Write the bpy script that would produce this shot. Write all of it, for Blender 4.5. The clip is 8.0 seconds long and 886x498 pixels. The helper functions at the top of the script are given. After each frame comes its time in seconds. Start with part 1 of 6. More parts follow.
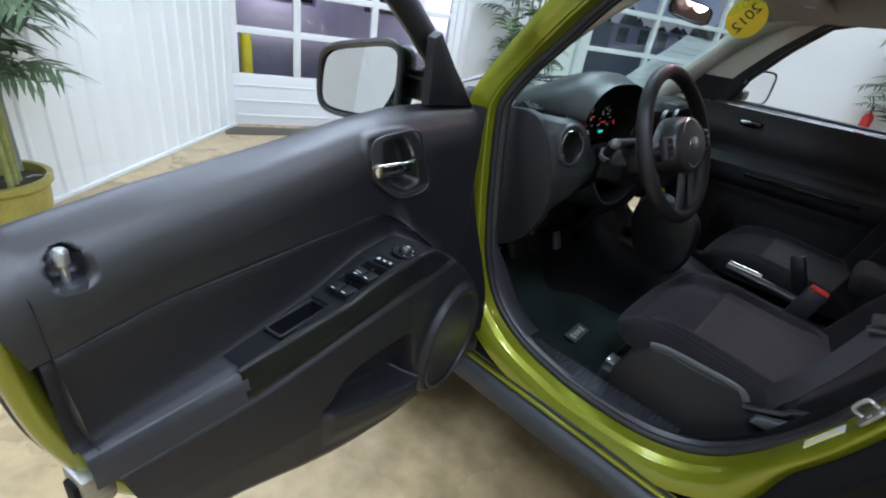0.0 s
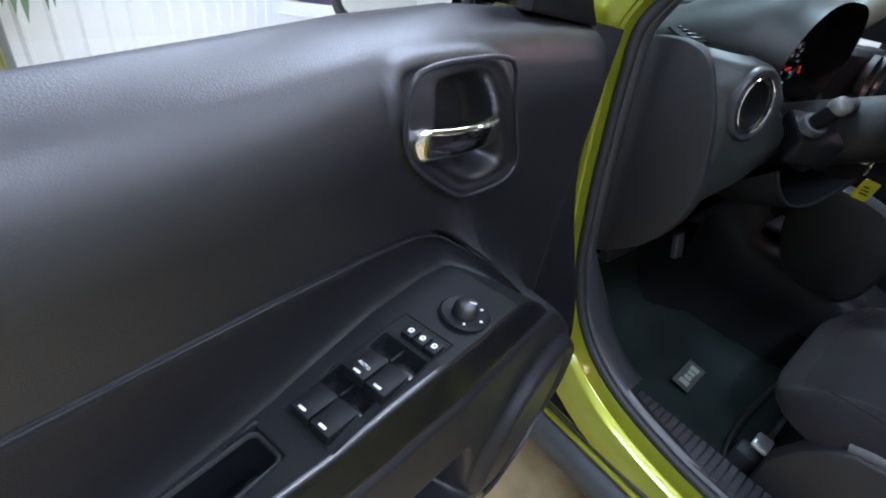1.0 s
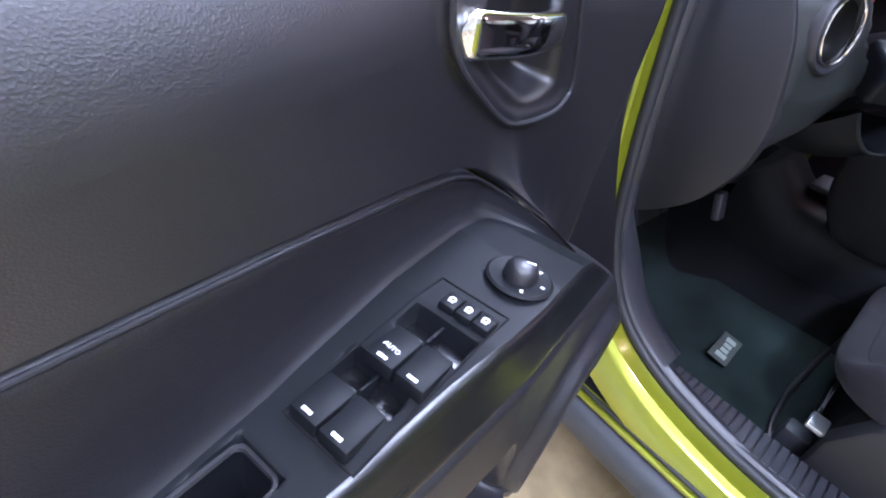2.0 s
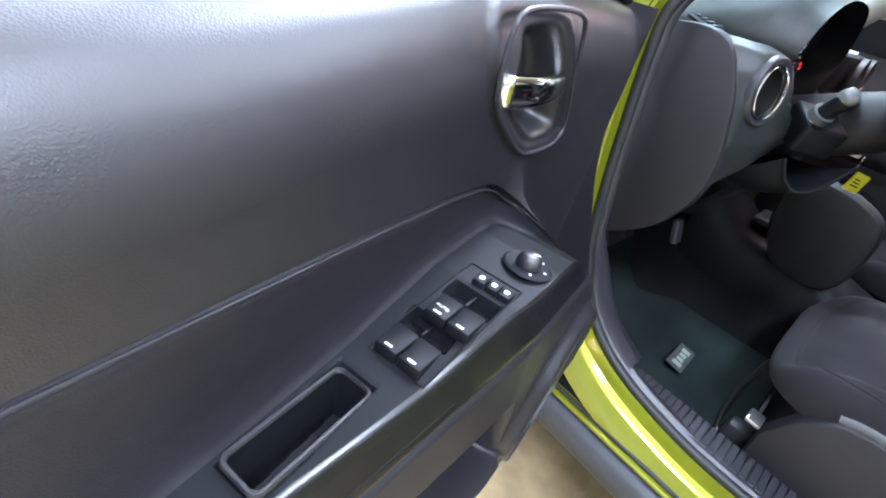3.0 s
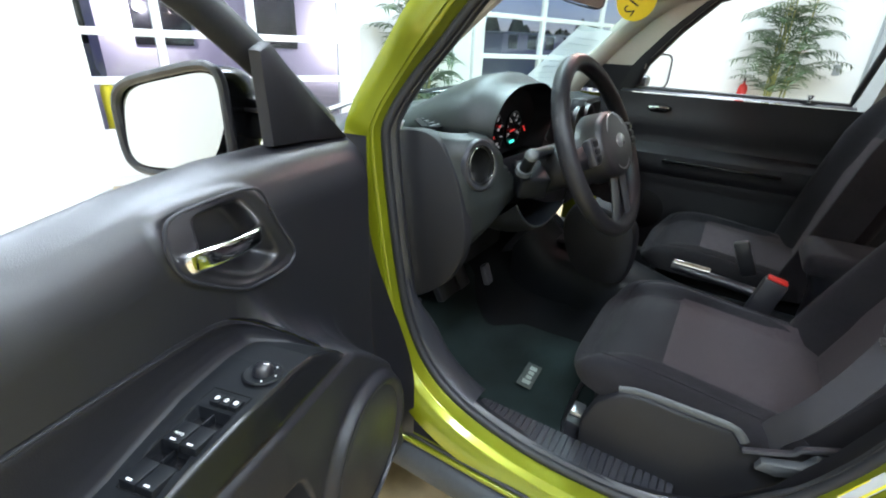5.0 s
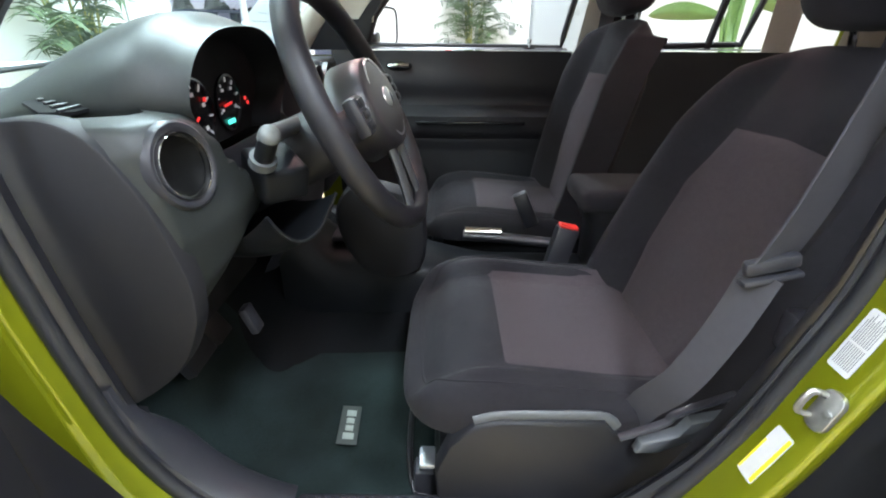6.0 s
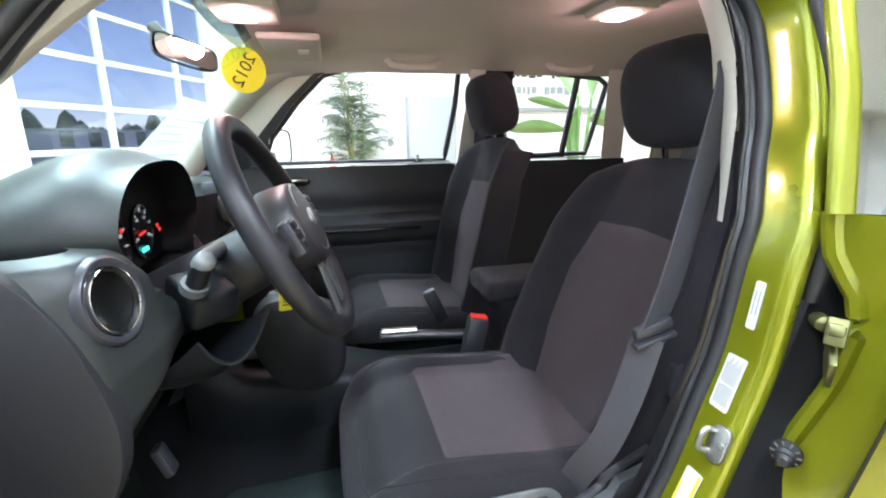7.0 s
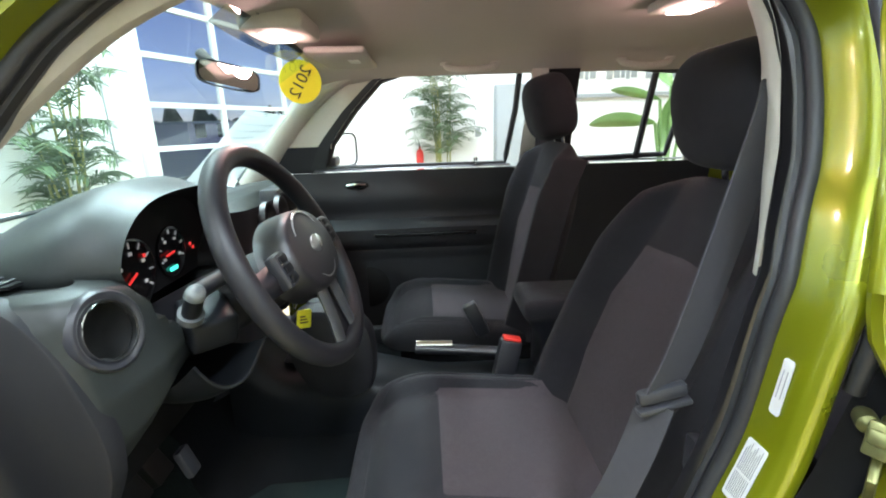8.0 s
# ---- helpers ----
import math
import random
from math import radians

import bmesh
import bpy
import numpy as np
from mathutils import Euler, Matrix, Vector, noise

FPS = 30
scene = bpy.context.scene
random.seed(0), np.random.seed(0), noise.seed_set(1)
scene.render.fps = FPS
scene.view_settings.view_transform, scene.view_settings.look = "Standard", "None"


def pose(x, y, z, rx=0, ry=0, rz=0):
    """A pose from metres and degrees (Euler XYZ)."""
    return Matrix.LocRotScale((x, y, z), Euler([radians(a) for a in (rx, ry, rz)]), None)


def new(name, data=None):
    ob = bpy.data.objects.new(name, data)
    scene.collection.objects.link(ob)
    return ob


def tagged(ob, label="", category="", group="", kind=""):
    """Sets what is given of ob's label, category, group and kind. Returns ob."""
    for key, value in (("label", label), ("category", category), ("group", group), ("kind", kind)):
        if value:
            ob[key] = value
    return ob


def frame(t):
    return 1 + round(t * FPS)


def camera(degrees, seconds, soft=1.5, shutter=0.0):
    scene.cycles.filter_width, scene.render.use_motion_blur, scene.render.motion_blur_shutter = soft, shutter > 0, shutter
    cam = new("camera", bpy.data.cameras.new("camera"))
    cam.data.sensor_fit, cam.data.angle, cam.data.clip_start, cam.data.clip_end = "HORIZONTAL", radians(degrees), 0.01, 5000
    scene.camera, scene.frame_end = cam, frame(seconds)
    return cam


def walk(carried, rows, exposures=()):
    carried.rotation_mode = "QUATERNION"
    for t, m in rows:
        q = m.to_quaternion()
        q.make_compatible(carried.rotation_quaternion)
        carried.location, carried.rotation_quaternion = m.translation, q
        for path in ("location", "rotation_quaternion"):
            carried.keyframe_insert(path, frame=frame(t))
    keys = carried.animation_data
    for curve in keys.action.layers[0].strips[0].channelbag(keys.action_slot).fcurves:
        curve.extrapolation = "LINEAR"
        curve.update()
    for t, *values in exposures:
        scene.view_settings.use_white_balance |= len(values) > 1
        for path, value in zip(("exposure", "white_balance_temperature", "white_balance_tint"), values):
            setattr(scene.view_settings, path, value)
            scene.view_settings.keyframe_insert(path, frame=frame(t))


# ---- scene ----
cam = camera(88.24, 8.0, soft=2.0)
# seconds, eye x, y, z, yaw, pitch, roll
ROWS = [
    (0, -1.6458, 0.2273, 1.2648, -50.03, -27.56, 9.46),
    (0.5, -1.5249, 0.3835, 1.2015, -47.53, -30.69, 9.75),
    (1, -1.3851, 0.5335, 1.1458, -45.05, -34.43, 11.30),
    (1.5, -1.3332, 0.5933, 1.0988, -44.74, -37.80, 10.62),
    (2, -1.3567, 0.5987, 1.0712, -45.95, -37.81, 11.48),
    (2.2, -1.3760, 0.5942, 1.0633, -46.13, -37.22, 12.27),
    (3.3, -1.4879, 0.5284, 1.1305, -49.76, -32.44, 15.50),
    (3.5, -1.5082, 0.4964, 1.1519, -48.52, -29.96, 13.84),
    (4, -1.5398, 0.4425, 1.2098, -48.33, -26.03, 12.07),
    (4.5, -1.5066, 0.3810, 1.2331, -50.82, -23.44, 7.36),
    (4.7, -1.4843, 0.3250, 1.2547, -52.86, -23.76, 5.13),
    (5.8, -1.1317, 0.4354, 1.1511, -83.80, -26.39, 1.08),
    (6, -1.1144, 0.4496, 1.1601, -89.78, -26.00, 0.46),
    (6.5, -1.1424, 0.4917, 1.1709, -101.48, -17.01, -0.45),
    (7, -1.1632, 0.5066, 1.1861, -103.86, -13.77, -0.90),
    (7.5, -1.1727, 0.4775, 1.2038, -102.06, -13.34, -0.80),
    (8, -1.1345, 0.3558, 1.2441, -91.99, -15.12, -1.82),
]


def stand(x, y, z, yaw, pitch, roll):
    return pose(x, y, z, 0, 0, yaw) @ pose(0, 0, 0, 90 + pitch) @ pose(0, 0, 0, 0, 0, roll)


walk(cam, [(t, stand(*r)) for t, *r in ROWS],
     exposures=[(0.0, -1.25, 5900, 25), (0.5, -1.28, 5800, 29), (1.0, -0.93, 5820, 29), (1.5, -0.48, 5620, 37), (2.0, 0.13, 5620, 39), (3.5, 0.3, 6050, 25), (4.0, -0.02, 6150, 22), (4.5, -0.22, 6150, 19), (6.0, 0.31, 6350, 24), (6.5, 0.70, 6250, 24), (7.0, 0.6, 6150, 24), (7.5, 0.48, 6100, 27), (8.0, 0.26, 6320, 18)])

# ---- light ----
world = bpy.data.worlds.new("evening")
world.use_nodes = True
scene.world = world
sky = world.node_tree.nodes.new("ShaderNodeTexSky")
sky.sky_type, sky.sun_disc, sky.sun_elevation, sky.sun_rotation = "NISHITA", False, radians(24), radians(200)
tint = world.node_tree.nodes.new("ShaderNodeMix")
tint.data_type, tint.blend_type = "RGBA", "MULTIPLY"
tint.inputs["Factor"].default_value = 1.0
tint.inputs["B"].default_value = (1.08, 0.88, 1.12, 1)
world.node_tree.links.new(sky.outputs["Color"], tint.inputs["A"])
world.node_tree.links.new(tint.outputs["Result"], world.node_tree.nodes["Background"].inputs["Color"])
world.node_tree.nodes["Background"].inputs["Strength"].default_value = 0.10
sky.ozone_density, sky.air_density, sky.dust_density = 3.0, 0.8, 0.3


def area_lamp(name, m, sx, sy, watts, color):
    data = bpy.data.lights.new(name, "AREA")
    data.shape, data.size, data.size_y, data.energy, data.color = "RECTANGLE", sx, sy, watts, color
    ob = new(name, data)
    ob.matrix_world = m
    return ob


def bulb(name, place, watts, radius, color):
    data = bpy.data.lights.new(name, "POINT")
    data.energy, data.shadow_soft_size, data.color = watts, radius, color
    ob = new(name, data)
    ob.location = place
    return ob


CEILING = 3.9
LAMP_SPOTS = [(-3.6, 2.75), (-0.9, 2.3), (0.5, 1.2), (2.1, 1.9), (-2.7, -0.3), (-1.0, -1.4), (1.9, -1.2), (4.6, 0.6), (-2.4, -4.0), (1.6, -4.0)]
LAMP_WATTS = 120.0
for spot in LAMP_SPOTS:
    area_lamp("ceiling_lamp", pose(spot[0], spot[1], CEILING - 0.14), 1.15, 0.5, LAMP_WATTS, (0.81, 1.0, 1.07))
bulb("yard_bulb", (10.85, 12.0, 1.35), 420.0, 0.12, (0.9, 0.92, 1.0))
bulb("yard_bulb", (5.45, 13.9, 1.75), 420.0, 0.12, (0.9, 0.92, 1.0))
bulb("map_bulb", (-0.058, 0.66, 1.418), 2.6, 0.02, (1.0, 0.64, 0.58))
bulb("dome_bulb", (-0.05, -0.24, 1.462), 2.6, 0.02, (1.0, 0.64, 0.58))

# ---- materials ----
def material(name, color, rough=0.5, metal=0.0, **kw):
    """A procedural material: colour varied at two scales, roughness varied, and a fine bump."""
    mat = bpy.data.materials.new(name)
    mat.use_nodes = True
    tree = mat.node_tree
    n, l = tree.nodes, tree.links
    b = n["Principled BSDF"]
    b.inputs["Metallic"].default_value = metal
    vary, scale, fine = kw.get("vary", 0.15), kw.get("scale", 6.0), kw.get("fine", 120.0)
    coord = n.new("ShaderNodeTexCoord")
    big = n.new("ShaderNodeTexNoise")
    big.inputs["Scale"].default_value, big.inputs["Detail"].default_value = scale, 5.0
    small = n.new("ShaderNodeTexNoise")
    small.inputs["Scale"].default_value, small.inputs["Detail"].default_value = fine, 3.0
    for tex in (big, small):
        l.new(coord.outputs["Object"], tex.inputs["Vector"])
    both = n.new("ShaderNodeMath")
    both.operation = "ADD"
    l.new(big.outputs["Fac"], both.inputs[0]), l.new(small.outputs["Fac"], both.inputs[1])
    ramp = n.new("ShaderNodeMapRange")
    ramp.inputs["From Min"].default_value, ramp.inputs["From Max"].default_value = 0.6, 1.4
    ramp.inputs["To Min"].default_value, ramp.inputs["To Max"].default_value = 1 - vary, 1 + vary
    l.new(both.outputs[0], ramp.inputs["Value"])
    mix = n.new("ShaderNodeMix")
    mix.data_type, mix.blend_type = "RGBA", "MULTIPLY"
    mix.inputs["Factor"].default_value = 1.0
    mix.inputs["A"].default_value = (*color, 1)
    l.new(ramp.outputs["Result"], mix.inputs["B"])
    l.new(mix.outputs["Result"], b.inputs["Base Color"])
    rr = n.new("ShaderNodeMapRange")
    rr.inputs["From Min"].default_value, rr.inputs["From Max"].default_value = 0.3, 0.7
    rr.inputs["To Min"].default_value, rr.inputs["To Max"].default_value = rough * (1 - kw.get("rvary", 0.15)), min(1, rough * (1 + kw.get("rvary", 0.15)))
    l.new(big.outputs["Fac"], rr.inputs["Value"])
    l.new(rr.outputs["Result"], b.inputs["Roughness"])
    if kw.get("bump"):
        source = small
        if kw.get("cells"):
            source = n.new("ShaderNodeTexVoronoi")
            source.inputs["Scale"].default_value = kw["cells"]
            l.new(coord.outputs["Object"], source.inputs["Vector"])
        if kw.get("weave"):
            source = n.new("ShaderNodeTexChecker")
            source.inputs["Scale"].default_value = kw["weave"]
            l.new(coord.outputs["Object"], source.inputs["Vector"])
        bump = n.new("ShaderNodeBump")
        bump.inputs["Strength"].default_value, bump.inputs["Distance"].default_value = kw["bump"], kw.get("depth", 0.0006)
        l.new(source.outputs["Distance" if kw.get("cells") else "Fac"], bump.inputs["Height"])
        l.new(bump.outputs["Normal"], b.inputs["Normal"])
    if kw.get("coat"):
        b.inputs["Coat Weight"].default_value, b.inputs["Coat Roughness"].default_value = kw["coat"], 0.10
    if kw.get("sheen"):
        b.inputs["Sheen Weight"].default_value = kw["sheen"]
    if kw.get("spec"):
        b.inputs["Specular IOR Level"].default_value = kw["spec"]
    if kw.get("glow"):
        b.inputs["Emission Color"].default_value = (*kw.get("glow_color", color), 1)
        b.inputs["Emission Strength"].default_value = kw["glow"]
    return mat


def glass(name, tint=(1, 1, 1), gloss=0.10):
    """Thin glazing: mostly clear, with a mirror share that grows at glancing angles."""
    mat = bpy.data.materials.new(name)
    mat.use_nodes = True
    n, l = mat.node_tree.nodes, mat.node_tree.links
    n.remove(n["Principled BSDF"])
    clear, shine, mix, rim = n.new("ShaderNodeBsdfTransparent"), n.new("ShaderNodeBsdfGlossy"), n.new("ShaderNodeMixShader"), n.new("ShaderNodeLayerWeight")
    power, share = n.new("ShaderNodeMath"), n.new("ShaderNodeMath")
    power.operation, power.inputs[1].default_value = "POWER", 4.0
    share.operation, share.inputs[1].default_value, share.inputs[2].default_value = "MULTIPLY_ADD", 0.6, gloss * 0.4
    clear.inputs["Color"].default_value = (*tint, 1)
    shine.inputs["Roughness"].default_value = 0.01
    l.new(rim.outputs["Facing"], power.inputs[0]), l.new(power.outputs[0], share.inputs[0])
    l.new(share.outputs[0], mix.inputs[0]), l.new(clear.outputs[0], mix.inputs[1]), l.new(shine.outputs[0], mix.inputs[2])
    l.new(mix.outputs[0], n["Material Output"].inputs["Surface"])
    return mat


PLASTIC = material("grained_plastic", (0.013, 0.0125, 0.016), 0.41, bump=0.22, cells=1000.0, depth=0.0005, vary=0.12, scale=4, spec=0.9)
PLASTIC_SOFT = material("soft_plastic", (0.014, 0.0135, 0.017), 0.46, spec=0.45, bump=0.25, cells=1000.0, depth=0.0005, vary=0.1)
DASH_SKIN = material("dash_plastic", (0.0205, 0.0235, 0.0230), 0.48, spec=0.42, bump=0.22, cells=1000.0, depth=0.0005, vary=0.14, scale=5)
DASH_END = material("matte_dash_plastic", (0.0135, 0.013, 0.0155), 0.55, spec=0.42, bump=0.25, cells=1000.0, depth=0.0005, vary=0.12)
PLASTIC_GREY = material("grey_plastic", (0.030, 0.030, 0.036), 0.40, bump=0.25, cells=600.0, depth=0.0004, vary=0.1)
# Grey raised to carry the light on the stalk's knob.
PALE_GREY = material("pale_grey_plastic", (0.13, 0.14, 0.14), 0.4, vary=0.25, scale=40)
LEVER_GREY = material("lever_grey_plastic", (0.085, 0.090, 0.095), 0.45, vary=0.12, bump=0.15, cells=800)
PAD = material("switch_pad_plastic", (0.0085, 0.0095, 0.0115), 0.45, spec=0.2, vary=0.1, bump=0.1, fine=700)
GLOSS = material("gloss_black", (0.008, 0.008, 0.009), 0.24, vary=0.1)
# Black of real parts, and the shade put into the pillar and shelf gaps.
DARK = material("black_and_shade", (0.008, 0.008, 0.009), 0.75, spec=0.2)
VOID = material("outlet_void", (0.004, 0.004, 0.004), 0.5, spec=0.1)
DULL_SILVER = material("dull_silver", (0.16, 0.165, 0.175), 0.38, metal=0.6, vary=0.08)
BRASSY = material("yellow_zinc", (0.17, 0.17, 0.07), 0.42, metal=0.8, vary=0.3, scale=25)
RUBBER = material("rubber_seal", (0.018, 0.018, 0.020), 0.5, vary=0.2, bump=0.2, fine=300)
PAINT = material("lime_paint", (0.238, 0.258, 0.006), 0.30, metal=0.55, coat=1.0, vary=0.05, fine=900, rvary=0.1)
CLAD = material("grey_cladding", (0.040, 0.044, 0.050), 0.5, bump=0.3, cells=500, vary=0.15)
CHROME = material("chrome", (0.86, 0.86, 0.87), 0.07, metal=1.0, vary=0.03)
SILVER = material("satin_silver", (0.55, 0.56, 0.58), 0.3, metal=0.9, vary=0.05)
STEEL = material("zinc_steel", (0.42, 0.42, 0.40), 0.38, metal=0.9, vary=0.2)
FABRIC = material("black_seat_fabric", (0.0135, 0.0118, 0.0150), 0.85, weave=900.0, bump=0.5, depth=0.0006, vary=0.22, scale=9, spec=0.3, sheen=0.05)
INSERT = material("grey_seat_insert", (0.056, 0.044, 0.049), 0.9, weave=700.0, bump=0.5, depth=0.0006, vary=0.16, scale=9, spec=0.25, sheen=0.07)
CARPET = material("black_carpet", (0.007, 0.008, 0.009), 0.95, bump=1.0, fine=500, depth=0.002, vary=0.4, spec=0.15)
MAT_PILE = material("mat_pile", (0.016, 0.026, 0.025), 0.95, bump=1.0, fine=600, depth=0.002, vary=0.75, scale=9, spec=0.15)
LINER = material("headliner_felt", (0.42, 0.385, 0.345), 0.9, bump=0.4, fine=500, vary=0.06)
BEIGE = material("beige_trim", (0.50, 0.47, 0.41), 0.55, bump=0.2, cells=700, vary=0.05)
BELT = material("seat_belt_webbing", (0.036, 0.035, 0.042), 0.65, bump=0.4, weave=1200, vary=0.1)
MIRROR = material("mirror", (0.92, 0.93, 0.94), 0.01, metal=1.0, vary=0.01, rvary=0)
GLASS = glass("window_glass")
SCREEN_GLASS = glass("green_tinted_glass", (0.80, 0.95, 0.89))
SHADE_BAND = glass("shade_band", (0.30, 0.34, 0.37), 0.1)
TINT = glass("tinted_glass", (0.45, 0.48, 0.47), 1.0)
WHITE_INK = material("white_print", (0.80, 0.80, 0.80), 0.5)
RED_NEEDLE = material("red_needle", (0.7, 0.02, 0.02), 0.4, glow=0.7, glow_color=(1.0, 0.05, 0.04))
DIAL_INK = material("dial_print", (0.7, 0.7, 0.7), 0.5, glow=0.10, glow_color=(0.9, 0.95, 1.0))
TEAL_LCD = material("teal_display", (0.02, 0.4, 0.3), 0.4, glow=1.6, glow_color=(0.05, 0.9, 0.65))
LABEL = material("paper_label", (0.55, 0.55, 0.53), 0.5, vary=0.04)
LABEL_INK = material("label_print", (0.20, 0.20, 0.21), 0.6)
YELLOW = material("yellow_vinyl", (0.85, 0.72, 0.02), 0.5, vary=0.05)
YELLOW_TAG = material("yellow_tag_plastic", (0.85, 0.85, 0.03), 0.45)
BLACK_INK = material("black_print", (0.05, 0.05, 0.03), 0.6)
RED = material("red_plastic", (0.65, 0.03, 0.02), 0.4)
LENS_GLOW = material("lit_lens", (1, 0.9, 0.8), 0.3, glow=7.0, glow_color=(1.0, 0.86, 0.72))
LAMP_GLOW = material("lamp_diffuser", (0.9, 0.95, 0.92), 0.4, glow=7.0, glow_color=(0.94, 1.0, 0.96))
WALL_WHITE = material("white_painted_metal", (0.80, 0.82, 0.81), 0.45, vary=0.04, scale=1.5, bump=0.1, fine=60)
WALL_PLAIN = material("white_painted_wall", (0.80, 0.82, 0.80), 0.7, vary=0.04, scale=1.2, bump=0.15, fine=90)
GREY_PAINT = material("grey_paint", (0.32, 0.35, 0.36), 0.5, vary=0.08)
DOOR_WHITE = material("white_door_paint", (0.78, 0.79, 0.80), 0.4, vary=0.05, scale=3)
CONCRETE = material("sealed_concrete", (0.46, 0.345, 0.19), 0.28, vary=0.32, scale=1.6, fine=14, rvary=0.35, bump=0.05)
ASPHALT = material("yard_concrete", (0.22, 0.21, 0.23), 0.85, bump=0.5, fine=80, vary=0.3)
SHED = material("far_cladding", (0.50, 0.47, 0.52), 0.7, vary=0.15)
TREES = material("far_trees", (0.020, 0.030, 0.020), 0.9, vary=0.4)
FROND = material("palm_leaf", (0.085, 0.135, 0.065), 0.5, vary=0.35, scale=20, fine=200)
LEAF = material("broad_leaf", (0.11, 0.20, 0.06), 0.35, vary=0.25, scale=12)
CANE = material("palm_cane", (0.30, 0.31, 0.10), 0.6, vary=0.35, scale=20)
BRASS = material("olive_brass_pot", (0.40, 0.36, 0.10), 0.38, metal=0.5, vary=0.25, scale=10)
SOIL = material("potting_soil", (0.05, 0.035, 0.02), 0.95, bump=1, fine=90, depth=0.01)
PAPER = bpy.data.materials.new("thin_paper")
PAPER.use_nodes = True
_n, _l = PAPER.node_tree.nodes, PAPER.node_tree.links
_lit, _mix = _n.new("ShaderNodeBsdfTranslucent"), _n.new("ShaderNodeMixShader")
_lit.inputs["Color"].default_value = (0.55, 0.57, 0.57, 1)
_n["Principled BSDF"].inputs["Base Color"].default_value = (0.78, 0.79, 0.78, 1)
_n["Principled BSDF"].inputs["Roughness"].default_value = 0.6
_mix.inputs[0].default_value = 0.55
_thin, _clear = _n.new("ShaderNodeMixShader"), _n.new("ShaderNodeBsdfTransparent")
_thin.inputs[0].default_value = 0.35
_l.new(_n["Principled BSDF"].outputs[0], _mix.inputs[1]), _l.new(_lit.outputs[0], _mix.inputs[2])
_l.new(_mix.outputs[0], _thin.inputs[1]), _l.new(_clear.outputs[0], _thin.inputs[2])
_l.new(_thin.outputs[0], _n["Material Output"].inputs["Surface"])
TYRE = material("tyre_rubber", (0.02, 0.02, 0.021), 0.8, bump=0.4, fine=120)


# ---- mesh helpers: each shape is a pair (points, faces) ----
def grid(nu, nv, fn, loop_u=False, loop_v=False):
    pts = [fn(i / (nu if loop_u else nu - 1), j / (nv if loop_v else nv - 1)) for i in range(nu) for j in range(nv)]
    faces = []
    for i in range(nu if loop_u else nu - 1):
        for j in range(nv if loop_v else nv - 1):
            a, b = i % nu, (i + 1) % nu
            c, d = j % nv, (j + 1) % nv
            faces.append((a * nv + c, b * nv + c, b * nv + d, a * nv + d))
    return pts, faces


def join(*shapes):
    pts, faces = [], []
    for p, f in shapes:
        k = len(pts)
        pts += list(p)
        faces += [tuple(i + k for i in q) for q in f]
    return pts, faces


def moved(shape, m):
    return [m @ Vector(p) for p in shape[0]], shape[1]


def block(x0, x1, y0, y1, z0, z1, r=0.004, seg=2):
    bm = bmesh.new()
    bmesh.ops.create_cube(bm, size=1.0)
    for v in bm.verts:
        v.co = Vector(((x0 + x1) / 2 + v.co.x * (x1 - x0), (y0 + y1) / 2 + v.co.y * (y1 - y0), (z0 + z1) / 2 + v.co.z * (z1 - z0)))
    r = min(r, 0.49 * min(abs(x1 - x0), abs(y1 - y0), abs(z1 - z0)))
    if r > 0:
        bmesh.ops.bevel(bm, geom=list(bm.edges), offset=r, segments=seg, profile=0.5, affect="EDGES")
    bm.verts.index_update()
    out = [v.co.copy() for v in bm.verts], [tuple(v.index for v in f.verts) for f in bm.faces]
    bm.free()
    return out


def curve_points(points, n, closed=False):
    """A smooth line through the points, n places at even steps of the count."""
    p = [Vector(q) for q in points]
    m = len(p)
    out = []
    for k in range(n):
        s = k / n * m if closed else k / (n - 1) * (m - 1)
        i = min(int(s), m - 1 if closed else m - 2)
        t = s - i
        a, b, c, d = (p[(i + j) % m] if closed else p[max(0, min(m - 1, i + j))] for j in (-1, 0, 1, 2))
        out.append(0.5 * (2 * b + (c - a) * t + (2 * a - 5 * b + 4 * c - d) * t * t + (3 * b - a - 3 * c + d) * t ** 3))
    return out


def tube(path, r, n=10, closed=False, flat=1.0, up=(0, 0, 1), taper=None):
    """A tube of radius r along a path; flat squeezes it along the second axis."""
    path = [Vector(p) for p in path]
    m = len(path)
    pts, faces = [], []
    for i, p in enumerate(path):
        d = (path[(i + 1) % m] - path[i - 1]) if closed else path[min(i + 1, m - 1)] - path[max(i - 1, 0)]
        d.normalize()
        side = d.cross(Vector(up))
        side = side.normalized() if side.length > 1e-4 else d.orthogonal().normalized()
        top = side.cross(d)
        rr = r * (taper(i / max(1, m - 1)) if taper else 1.0)
        for k in range(n):
            a = 2 * math.pi * k / n
            pts.append(p + side * (math.cos(a) * rr) + top * (math.sin(a) * rr * flat))
    for i in range(m if closed else m - 1):
        j = (i + 1) % m
        for k in range(n):
            faces.append((i * n + k, j * n + k, j * n + (k + 1) % n, i * n + (k + 1) % n))
    if not closed:
        faces += [tuple(range(n))[::-1], tuple((m - 1) * n + k for k in range(n))]
    return pts, faces


